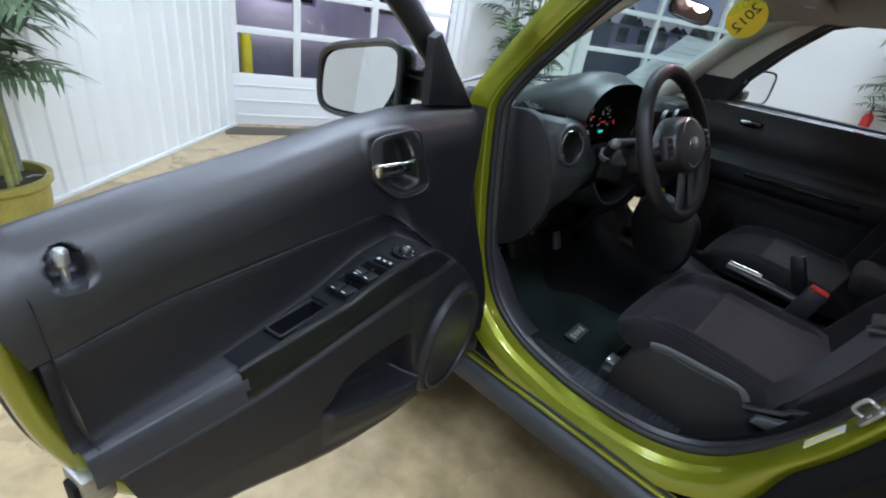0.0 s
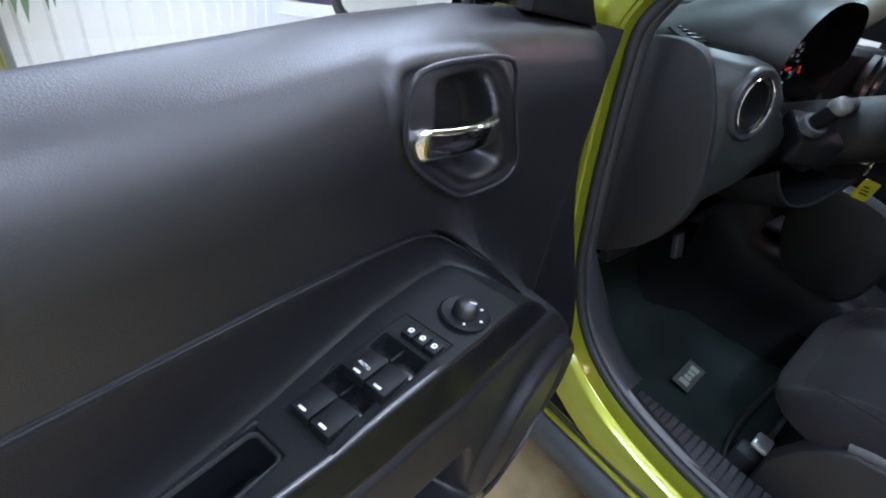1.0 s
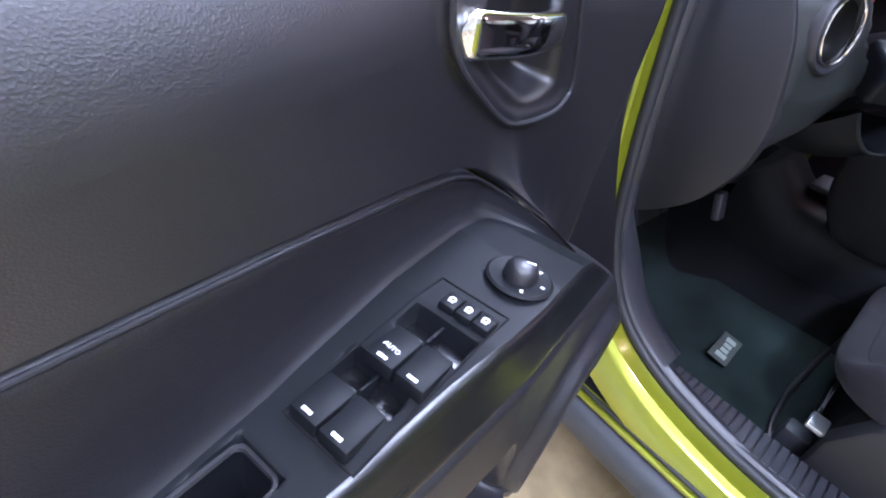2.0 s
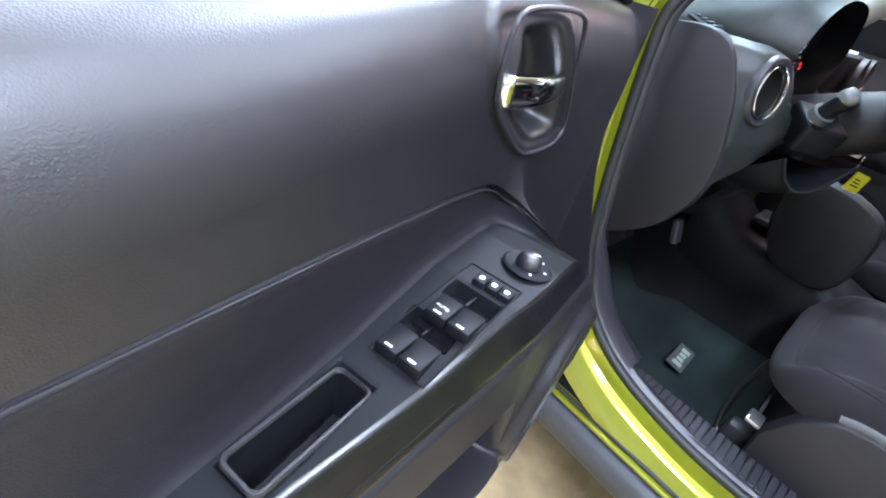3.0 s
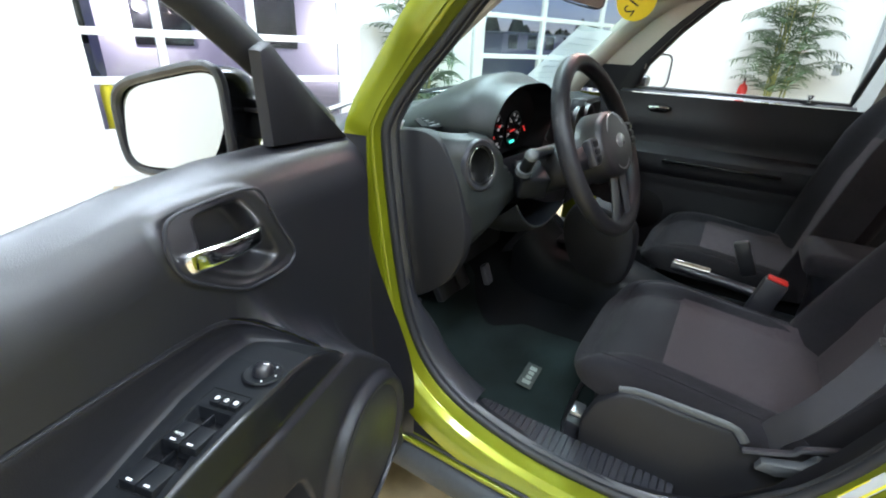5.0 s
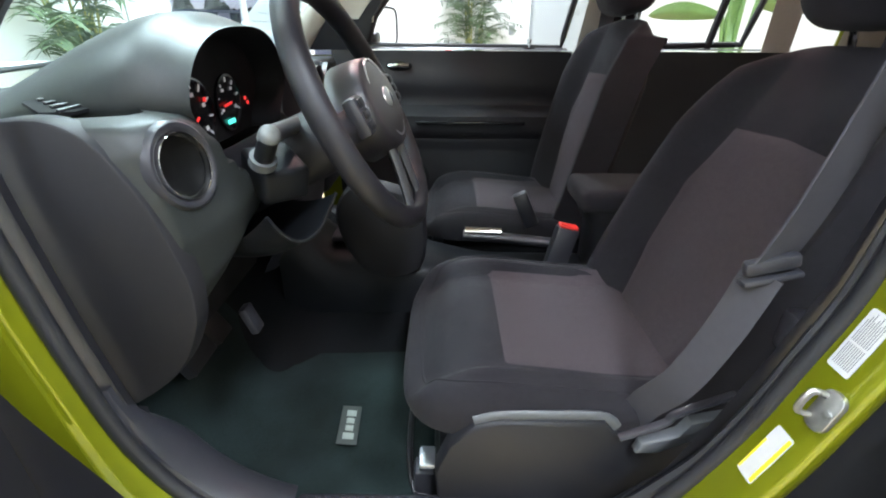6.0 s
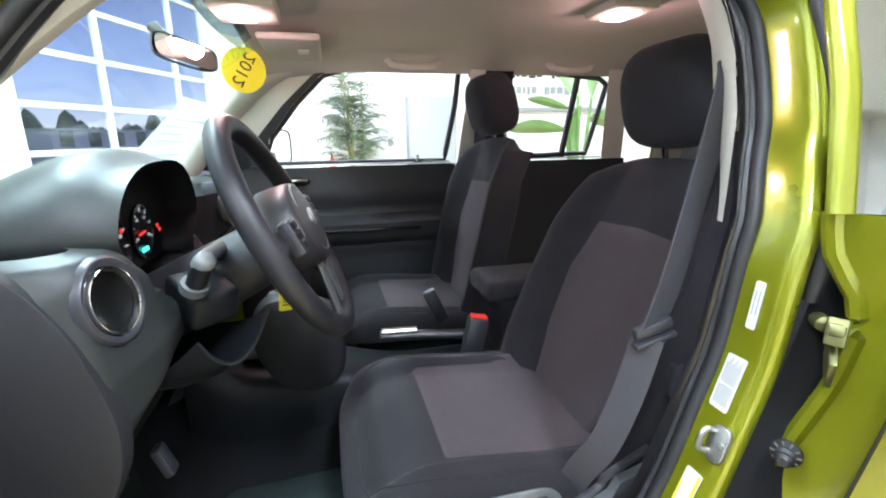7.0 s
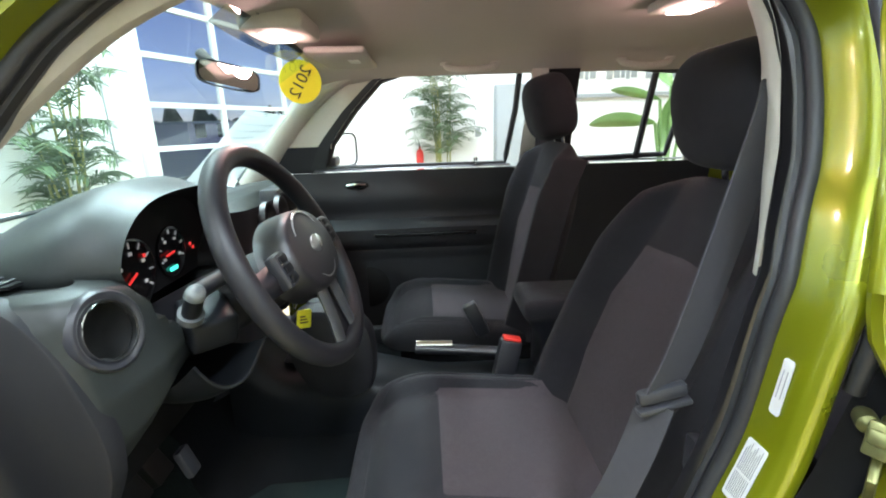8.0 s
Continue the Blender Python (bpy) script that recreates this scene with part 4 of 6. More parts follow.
part("door_insert", grid(110, 24, insert_point), PLASTIC_SOFT, door, "black soft insert panel", angle=75)


def pad_edge(u):
    """The front edge of the armrest's top."""
    return lerp([(0.30, 0.112), (0.40, 0.111), (0.44, 0.107), (0.485, 0.097), (0.54, 0.088), (0.58, 0.081), (0.63, 0.071), (0.69, 0.064), (0.75, 0.060)], u)[0]


SWITCHES = ((0.470, 0.073), (0.511, 0.064))
CUP = (0.605, 0.050, 0.088, 0.030)


def pad_point(a, b):
    u = 0.272 + 0.438 * a
    w0 = lerp([(0.3, 0.030), (0.5, 0.030), (0.6, 0.026), (0.72, 0.024)], u)[0] + (1 - nose(u)) * 0.080
    w1 = max(pad_edge(u), w0 + 0.001)
    w = w0 + (w1 - w0) * b
    z = pad_z(u) + 0.001
    d = min(CUP[2] / 2 - abs(u - CUP[0]), CUP[3] / 2 - abs(w - CUP[1]))
    z -= 0.045 * smooth01((d + 0.002) / 0.008)
    for cu, cw in SWITCHES:
        d = min(0.009 - abs(u - cu + 0.007), 0.021 - abs(w - cw))
        z -= 0.013 * smooth01((d + 0.001) / 0.004)
    return u, w, z


part("switch_pad", grid(240, 46, pad_point), PAD, door, "dark switch pad on the armrest")
rim = rounded(CUP[2], CUP[3], 0.006)
part("cup_rim", tube([(CUP[0] + x, CUP[1] + y, pad_z(0.605) + 0.001) for x, y in rim], 0.0020, 6, closed=True), PLASTIC, door, "raised rim of the pull cup")
part("cup_mark", moved(prism(rounded(0.018, 0.006, 0.002), 0.0015), Matrix.Translation((0.613, 0.058, pad_z(0.605) - 0.040))), PLASTIC_GREY, door)


def lip_foot(u):
    """The straight upper edge of the lower panel."""
    return lerp([(0.25, 0.843), (0.42, 0.843), (0.50, 0.832), (0.60, 0.812), (0.70, 0.798), (0.92, 0.785)], u)[0]


def lip_out(u):
    """How far that edge stands into the cabin."""
    return lerp([(0.25, 0.126), (0.42, 0.123), (0.50, 0.112), (0.60, 0.095), (0.70, 0.080), (0.80, 0.062), (0.90, 0.045)], u)[0]


def lip_point(a, b):
    u = 0.282 + 0.432 * a
    w0, z0 = max(pad_edge(u), 0.031 + (1 - nose(u)) * 0.080), pad_z(u) + 0.001
    low = lip_foot(u)
    f, g = lerp([(0.0, 0.0, 0.0), (0.10, 0.22, 0.04), (0.25, 0.38, 0.16), (0.6, 0.70, 0.55), (0.9, 1.0, 0.92), (1.0, 0.9, 1.04)], b)
    return u, w0 + (lip_out(u) - w0) * f, z0 + (low - z0) * g


gloss = part("gloss_strip", grid(80, 16, lip_point), GLOSS, door, "gloss black armrest edge")
part("pull_line", tube([Vector(lip_point(k / 20, 0.74)) for k in range(11, 20)], 0.0007, 6), GLOSS, gloss)


def rear_arm_point(a, b):
    u = 0.708 + 0.165 * a
    g = pad_z(u)
    w, z = lerp([(0.0, 0.023, -0.001), (0.3, 0.50, -0.002), (0.6, 0.75, -0.006), (0.8, 0.90, -0.016), (1.0, 1.0, -0.045)], b)
    w = w if b == 0 else 0.023 + (lip_out(u) - 0.023) * w
    return u, w, g + z


part("armrest_rear", grid(30, 20, rear_arm_point), PLASTIC_GREY, door, "grey armrest top")

MAP = outline([(0.606, 0.684), (0.598, 0.700), (0.55, 0.736), (0.44, 0.748), (0.405, 0.742), (0.39, 0.70), (0.378, 0.63), (0.39, 0.618)], 48)


def lower_point(a, b):
    front = lerp([(0.37, 0.018), (0.47, 0.05), (0.588, 0.085), (0.715, 0.130), (0.78, 0.195), (0.84, 0.262)], 0.836 - 0.46 * b)[0]
    u = front + (0.890 - front) * a
    top = lip_foot(u)
    foot = foot_z(u)
    z = top + (foot - top) * b
    w = lerp([(0.0, 0.085), (0.015, 0.118), (0.04, 0.127), (0.2, 0.131), (0.35, 0.134), (0.55, 0.134), (0.85, 0.122), (0.95, 0.100), (1.0, 0.060)], b)[0]
    d = inside(MAP, u, z)
    w -= 0.055 * smooth01((d + 0.003) / 0.016)
    below = (0.684 + (u - 0.606) * 0.28) - z
    w += 0.016 * smooth01((below + 0.002) / 0.006) * smooth01((0.09 - below) / 0.05) * smooth01((u - 0.36) / 0.02) * smooth01((0.625 - u) / 0.03)
    d = 0.122 - math.hypot(u - 0.245, (z - 0.632) * 0.95)
    w += 0.016 * smooth01((d + 0.006) / 0.012) - 0.010 * smooth01((d - 0.010) / 0.012)
    w -= 0.105 * (1 - math.sqrt(1 - (1 - min(1, (u - front) / 0.022)) ** 2))
    u -= (0.02 + 0.22 * (0.86 - z)) * smooth01((u - 0.5) * 3)
    w = 0.030 + (w - 0.030) * (lip_out(u) - 0.030) / 0.096
    return u, w, z


part("lower_panel", grid(170, 120, lower_point), PLASTIC_SOFT, door, "dark grey lower door panel with a pocket", angle=75)
part("rear_end", grid(8, 40, lambda a, b: (0.869 - 0.004 * b - 0.075 * smooth01((b - 0.35) * 1.2), -0.045 + (0.045 + lerp([(0.0, -0.02), (0.08, 0.022), (0.17, 0.024), (0.27, 0.032), (0.36, 0.046), (0.85, 0.044), (1.0, 0.03)], b)[0]) * a, 1.030 - 0.40 * b)), PLASTIC, door)
part("speaker_grille", moved(lathe([(0.0, 0.004), (0.085, 0.003), (0.096, 0.0)], 40, close=False), Matrix.Translation((0.245, 0.141, 0.632)) @ pose(0, 0, 0, -90, 0, 0) @ Matrix.Diagonal((1.08, 1.1, 1, 1))), PLASTIC, door, "round speaker cover")
part("speaker_bead", tube([(0.240 + 0.112 * math.cos(k * math.pi / 30), 0.1435, 0.632 + 0.114 * math.sin(k * math.pi / 30)) for k in range(60)], 0.004, 8, closed=True, up=(0, 1, 0)), PLASTIC_GREY, door)
part("hinge_edge", grid(12, 20, lambda a, b: (0.002 - 0.004 * math.sin(a * 3.14), -0.075 + (0.075 + 0.022 + 0.10 * smooth01((b - 0.2) * 1.8)) * a, 1.08 - 0.70 * b)), PLASTIC, door)
# painted rim of the door shell beyond the trim
rim_path = curve_points([(0.03, -0.03, 0.42), (0.30, -0.03, 0.49), (0.60, -0.03, 0.57), (0.73, -0.03, 0.60), (0.795, -0.03, 0.64), (0.833, -0.03, 0.70), (0.856, -0.03, 0.762), (0.874, -0.03, 0.83), (0.885, -0.03, 0.93), (0.892, -0.03, 1.03)], 60)
part("door_shell_rim", join(tube(rim_path, 0.015, 12, up=(0, 1, 0))), PAINT, door, "lime green painted door edge")
part("edge_seal", tube([p + Vector((0.006, -0.022, -0.006)) for p in rim_path], 0.009, 8), RUBBER, door)
part("door_latch", block(0.840, 0.872, -0.042, 0.002, 0.700, 0.752, 0.005), STEEL, door, "bare metal door latch")
part("latch_jaw", block(0.850, 0.878, -0.030, -0.008, 0.712, 0.742, 0.003), DARK, door)

# lock knob and its cup
part("lock_pin", moved(lathe([(0.0035, 0.0), (0.0035, 0.022), (0.0065, 0.024), (0.0065, 0.036), (0.004, 0.039), (0, 0.039)], 16), Matrix.Translation((0.836, 0.006, 0.996))), SILVER, door, "chrome lock pin")
part("pin_collar", moved(lathe([(0.018, 0.0), (0.016, 0.005), (0.008, 0.006), (0, 0.006)], 18, close=False), Matrix.Translation((0.836, 0.004, 0.996))), PLASTIC_GREY, door)
# door pull: chrome lever in its recess
part("bezel", tube([(u, 0.0262, z) for u, z in HANDLE], 0.0022, 8, closed=True, up=(0, 1, 0)), PLASTIC_GREY, door, "grey raised surround of the door handle")
def lever_point(a, b):
    """A flat-faced pull, squared at its free end and dipping in at the pivot."""
    u = 0.410 - 0.146 * a
    ang = 2 * math.pi * b
    c, s = math.cos(ang), math.sin(ang)
    k = smooth01(min(a, 1 - a) / 0.035) ** 0.5
    bow = 0.010 * math.sin(math.pi * min(1, a * 1.1)) - 0.020 * smooth01((a - 0.7) / 0.3)
    return u, 0.020 + bow + 0.0075 * k * math.copysign(abs(c) ** 0.6, c), 1.016 - 0.006 * a + (0.0130 - 0.003 * a) * k * math.copysign(abs(s) ** 0.6, s)


part("chrome_lever", grid(40, 40, lever_point), CHROME, door, "polished chrome door lever", angle=70)
# switches: four keys with deep wells behind them, three small rockers, the mirror knob
def on_pad(u, w, lift=0.002):
    """A frame on the sloping pad."""
    return Matrix.Translation((u, w, pad_z(u) + lift)) @ pose(0, 0, 0, 0, -5, 0)


for (cu, cw), text in zip(SWITCHES, (True, False)):
    part("switch_well", moved(block(-0.008, 0.008, -0.0200, 0.0200, -0.0125, -0.0110, 0.0005), on_pad(cu - 0.007, cw)), GLOSS, door, "gloss black well beside the switches")
    part("well_rib", moved(block(-0.008, 0.008, -0.0010, 0.0010, -0.012, -0.002, 0.0005), on_pad(cu - 0.007, cw)), PAD, door)
    for side in (0, 1):
        m = on_pad(cu + 0.0155, cw - 0.0103 + side * 0.0200)
        key = part("window_switch", moved(block(-0.0138, 0.0138, -0.0094, 0.0094, -0.006, 0.0042, 0.0016), m), PAD, door, "black window switch")
        part("key_lip", moved(block(-0.0155, -0.0125, -0.0085, 0.0085, -0.006, 0.0030, 0.0012), m), GLOSS, key)
        part("mark", moved(block(-0.0011, 0.0011, -0.0032, 0.0032, 0.0040, 0.0045, 0.0002), m @ Matrix.Translation((0.0105, 0.0, 0))), WHITE_INK, key, "white printed mark")
        if text and side == 0:
            writing("lettering", "AUTO", 0.0040, m @ Matrix.Translation((0.0030, 0.0, 0.0046)) @ pose(0, 0, 0, 0, 0, 85), WHITE_INK, key)
for k in range(3):
    m = on_pad(0.4425, 0.0680 + k * 0.0115)
    key = part("lock_switch", moved(block(-0.0070, 0.0070, -0.0055, 0.0055, -0.004, 0.0035, 0.0014), m), PAD, door, "small black rocker switch")
    part("mark", moved(lathe([(0.0024, 0.0033), (0.0024, 0.0040), (0.0012, 0.0040), (0.0012, 0.0033)], 12, close=False), m), WHITE_INK, key)
    part("mark_bar", moved(block(0.0014, 0.0030, -0.0018, 0.0018, 0.0033, 0.0040, 0), m), WHITE_INK, key, smooth=False)
frame_corners = [(0.428, 0.0505), (0.428, 0.0985), (0.541, 0.0890), (0.541, 0.0410)]
frame_pts = [tuple(p + (q - p) * k / 8 for p, q in zip(c0, c1)) for c0, c1 in zip(frame_corners, frame_corners[1:] + frame_corners[:1]) for k in range(8)]
part("switch_outline", tube([(u, w, pad_z(u) + 0.0012) for u, w in frame_pts], 0.0008, 6, closed=True), DARK, door)
knob_at = on_pad(0.393, 0.086)
part("knob_dish", moved(lathe([(0.0225, 0.0002), (0.0205, 0.0015), (0.0185, 0.0010), (0.0, 0.0006)], 36, close=False), knob_at), PAD, door, "dark dish of the mirror knob")
knob = part("mirror_knob", moved(lathe([(0.0115, 0.0), (0.0110, 0.0065), (0.0098, 0.0085), (0.0090, 0.0105), (0.0065, 0.0122), (0.0, 0.0126)], 30), knob_at), PLASTIC, door, "black mirror adjusting knob")
for a in (-60, 0, 60, 120):
    part("mark", moved(block(-0.0010, 0.0010, 0.0150, 0.0175, 0.0010, 0.0018, 0.0002), knob_at @ pose(0, 0, 0, 0, 0, a)), WHITE_INK, knob)
part("mark", moved(block(-0.0008, 0.0008, 0.0010, 0.0070, 0.0122, 0.0130, 0.0002), knob_at @ pose(0, 0, 0, 0, 0, 20)), WHITE_INK, knob)

# window frame above the belt, sail panel and mirror
frame_line = curve_points([(0.02, -0.045, 1.09), (0.11, -0.05, 1.16), (0.21, -0.058, 1.235), (0.30, -0.068, 1.295), (0.44, -0.08, 1.365), (0.62, -0.088, 1.405), (0.80, -0.09, 1.405), (0.885, -0.082, 1.375), (0.905, -0.065, 1.25), (0.91, -0.05, 1.08)], 50)
part("window_channel", tube(frame_line, 0.026, 10, flat=0.7, up=(0, 1, 0)), RUBBER, door, "black window frame")
part("frame_skin", tube([p + Vector((-0.012, -0.032, 0.014)) for p in frame_line], 0.026, 10, flat=0.6, up=(0, 1, 0)), PAINT, door, "lime green outer window frame")
wg = [p + Vector((0, -0.005, 0)) for p in frame_line]
win = part("door_window", (wg + [Vector((0.9, -0.05, 1.08)), Vector((0.02, -0.045, 1.08))], [tuple(range(len(wg) + 2))]), GLASS, door, "clear door window", smooth=False)
win.visible_shadow = False
sail = part("sail_panel", moved(prism([(0.005, 1.075), (0.10, 1.085), (0.205, 1.095), (0.212, 1.215), (0.19, 1.225), (0.10, 1.15)], 0.018, 0.006), Matrix(((1, 0, 0, 0), (0, 0, 1, -0.030), (0, 1, 0, 0), (0, 0, 0, 1)))), PLASTIC_SOFT, door, "black triangular mirror panel")


# ---- driver's mirror, carried by the open door ----
MIRROR_W, MIRROR_Z = -0.200, 1.104


def mirror_shell(a, b):
    """The housing, round in outline, closing towards its front (to the hinge)."""
    ang = 2 * math.pi * a
    c, s = math.cos(ang), math.sin(ang)
    w = 0.104 * (abs(c) ** 0.42) * math.copysign(1, c)
    h = 0.074 * (abs(s) ** 0.42) * math.copysign(1, s)
    k = 1 - 0.72 * b ** 2.6
    return (0.190 - 0.15 * b, MIRROR_W + w * k, MIRROR_Z + h * k + (0.025 * w / 0.112) * (1 if s > 0 else 0.3))


housing = part("mirror_housing", grid(48, 14, mirror_shell, loop_u=True), GLOSS, door, "gloss black driver mirror housing")
part("housing_rim", tube([mirror_shell(k / 48, 0.0) for k in range(48)], 0.007, 8, closed=True, up=(1, 0, 0)), PLASTIC, housing)
glass_outline = []
for k in range(40):
    p = mirror_shell(k / 40, 0.0)
    y, z = (p[1] - MIRROR_W) * 0.90, (p[2] - MIRROR_Z) * 0.88
    if y > 0.055 and z < 0.0:
        y = min(y, 0.055 + (0.066 + z) * 0.62)
    glass_outline.append((y, z))
part("mirror_glass", moved(prism(glass_outline, 0.003), Matrix(((0, 0, 1, 0.186), (1, 0, 0, MIRROR_W), (0, 1, 0, MIRROR_Z), (0, 0, 0, 1))) @ pose(0, 0, 0, -5)), MIRROR, housing, "mirror glass", smooth=False)
part("mirror_arm", block(0.06, 0.15, -0.135, -0.03, 1.085, 1.15, 0.015), GLOSS, housing)
part("arm_crease", block(0.10, 0.152, -0.150, -0.05, 1.128, 1.134, 0.002), PLASTIC_GREY, housing)

# ---- dashboard ----
HOOD_X, HOOD_HALF, DIAL_Y = -0.372, 0.195, 0.805


def dash_point(a, b):
    x = -0.634 + 1.294 * (a - 0.07) / 0.93
    turn = 0.0
    wall = max(0.0, 1 - a / 0.025)
    if a < 0.07:
        turn = math.sin(min(1.0, (1 - a / 0.07) / 0.65) * math.pi / 2)
        x = -0.634 - 0.020 * turn
    turn = 1 - math.sqrt(max(0.0, 1 - turn * turn)) + 2.5 * wall
    y, z = lerp([(0.0, 1.22, 1.030), (0.25, 1.05, 1.055), (0.42, 0.92, 1.070), (0.52, 0.85, 1.062), (0.60, 0.805, 1.035), (0.68, 0.785, 0.99), (0.80, 0.775, 0.90), (0.90, 0.785, 0.80), (0.96, 0.81, 0.735), (1.0, 0.88, 0.70)], b)
    end = smooth01((x - 0.595) / 0.06)
    shift = lerp([(-0.66, -0.016), (-0.60, -0.038), (-0.55, -0.054), (-0.50, -0.064), (-0.44, -0.068), (-0.25, -0.05), (-0.10, 0.02), (0.2, 0.04), (0.66, 0.04)], x)[0]
    y += shift * smooth01((b - 0.28) / 0.3)
    y += 0.022 * turn * smooth01((b - 0.38) / 0.2)
    z -= 0.022 * turn * (1 - smooth01((b - 0.45) / 0.2))
    y += end * 0.035 * (1 if b > 0.4 else b * 2.5)
    if b < 0.3:
        y -= 0.12 * (abs(x) / 0.66) ** 2 * (1 - b / 0.3)
    z -= end * 0.02
    if b > 0.68:
        low = lerp([(-0.655, 0.795), (-0.60, 0.800), (-0.555, 0.830), (-0.52, 0.868), (-0.48, 0.897), (-0.20, 0.90), (-0.12, 0.72), (0.66, 0.72)], x)[0]
        z = 0.99 + (z - 0.99) * (0.99 - low) / 0.29
    if b > 0.3:
        d = 1 - ((x - HOOD_X) / 0.165) ** 2 - ((z - 1.05) / 0.12) ** 2
        y += 0.20 * smooth01(d / 0.18)
        r = math.hypot(x + 0.600, z - 1.013)
        boss = (1 - smooth01((r - 0.042) / (0.048 + 0.024 * (x + 0.60) / max(r, 0.001)))) * smooth01((x + 0.652) / 0.018)
        y += (0.754 + (z - 1.013) * 0.176 - (x + 0.60) * 0.287 - y) * boss
        y += 0.05 * (1 - smooth01((r - 0.026) / 0.009))
    return x, y, z


dash = part("dashboard", grid(120, 70, dash_point), DASH_SKIN, car, "black grained plastic dashboard")
cap_outline = [tuple(p)[:2] for p in curve_points([(0.985, 1.040, 0), (0.93, 1.066, 0), (0.860, 1.074, 0), (0.815, 1.056, 0), (0.781, 1.006, 0), (0.762, 0.955, 0), (0.748, 0.897, 0), (0.747, 0.855, 0), (0.756, 0.815, 0), (0.79, 0.755, 0), (0.86, 0.70, 0), (0.955, 0.66, 0)], 44)]
part("end_cap", moved(prism(cap_outline, 0.03, 0.006), Matrix(((0, 0, -1, -0.6265), (1, 0, 0, 0), (0, 1, 0, 0), (0, 0, 0, 1)))), DASH_END, dash, "smooth black dashboard end panel")
part("kick_panel", grid(8, 8, lambda a, b: (-0.66 + 0.012 * a, 0.845 + 0.17 * a, 0.70 - 0.32 * b)), DASH_END, car)
part("pillar_foot", tube([(-0.645, 0.943, 1.036), (-0.640, 0.938, 1.055), (-0.634, 0.923, 1.085)], 0.006, 8), WHITE_INK, car)

# side window vent in the top, and the round outlet
DEFROST = Matrix.Translation((-0.552, 0.895, 1.0735)) @ pose(0, 0, 0, 8, -4, -12)
defroster = part("defroster_vent", moved(prism([(-0.052, -0.012), (-0.030, -0.034), (0.030, -0.036), (0.050, 0.012), (0.028, 0.032), (-0.034, 0.030)], 0.004), DEFROST), DARK, dash, "black defroster vent")
for k in range(4):
    part("vent_slat", moved(block(-0.040 + 0.006 * k, 0.036 + 0.004 * k, -0.026 + k * 0.015, -0.021 + k * 0.015, 0.003, 0.007, 0.001), DEFROST), PLASTIC, defroster)
VENT = Matrix.Translation((-0.600, 0.750, 1.013)) @ pose(0, 0, 0, 80, 0, -16)
VENT_S = VENT @ Matrix.Diagonal((0.77, 0.84, 0.8, 1.0))
part("outlet_shroud", moved(lathe([(0.064, -0.014), (0.061, -0.001), (0.058, 0.002), (0.054, 0.002), (0.050, -0.001), (0.0465, -0.006)], 44, close=False), VENT_S), PLASTIC_GREY, dash, "grey shroud of the round air outlet")
part("outlet_ring", moved(lathe([(0.0468, -0.006), (0.0464, 0.002), (0.0454, 0.0036), (0.0442, 0.001), (0.0438, -0.012)], 44, close=False), VENT_S), CHROME, dash, "chrome ring of the air outlet")
part("outlet_core", moved(lathe([(0.0430, -0.008), (0.034, -0.015), (0.0, -0.018)], 36, close=False), VENT_S), VOID, dash)
# instrument hood, dials and needles


def hood_arch(a, grow=0.0):
    ang = math.pi * (1.04 - 1.08 * a)
    c, s = math.cos(ang), math.sin(ang)
    x = (HOOD_HALF + grow) * math.copysign(abs(c) ** 0.72, c)
    z = (0.150 + grow) * (math.copysign(abs(s) ** 0.75, s))
    x *= 1 - 0.32 * smooth01((0.055 - z) / 0.075)
    return HOOD_X + x, 1.020 + z


def hood_point(a, b):
    x, z = hood_arch(a, -0.012 + 0.02 * smooth01(b * 5))
    back = 0.750 + 0.008 * abs(a - 0.5) * 2
    y = back + 0.37 * b
    z = z + (1.045 - z) * smooth01((b - 0.15) / 0.85) * (0.95 if z > 1.045 else 0)
    return x, y, z


part("instrument_hood", grid(60, 24, hood_point), DASH_SKIN, dash, "black hood over the instruments")
part("hood_lining", grid(60, 8, lambda a, b: (hood_arch(a, -0.012 - 0.016 * b)[0], 0.750 + 0.008 * abs(a - 0.5) * 2 + 0.060 * b, hood_arch(a, -0.012 - 0.016 * b)[1])), DARK, dash)
part("dial_face", moved(prism([(hood_arch(k / 40, -0.02)[0], hood_arch(k / 40, -0.02)[1]) for k in range(41)], 0.004), Matrix(((1, 0, 0, 0), (0, 0, 1, DIAL_Y + 0.002), (0, 1, 0, 0), (0, 0, 0, 1)))), DARK, dash)


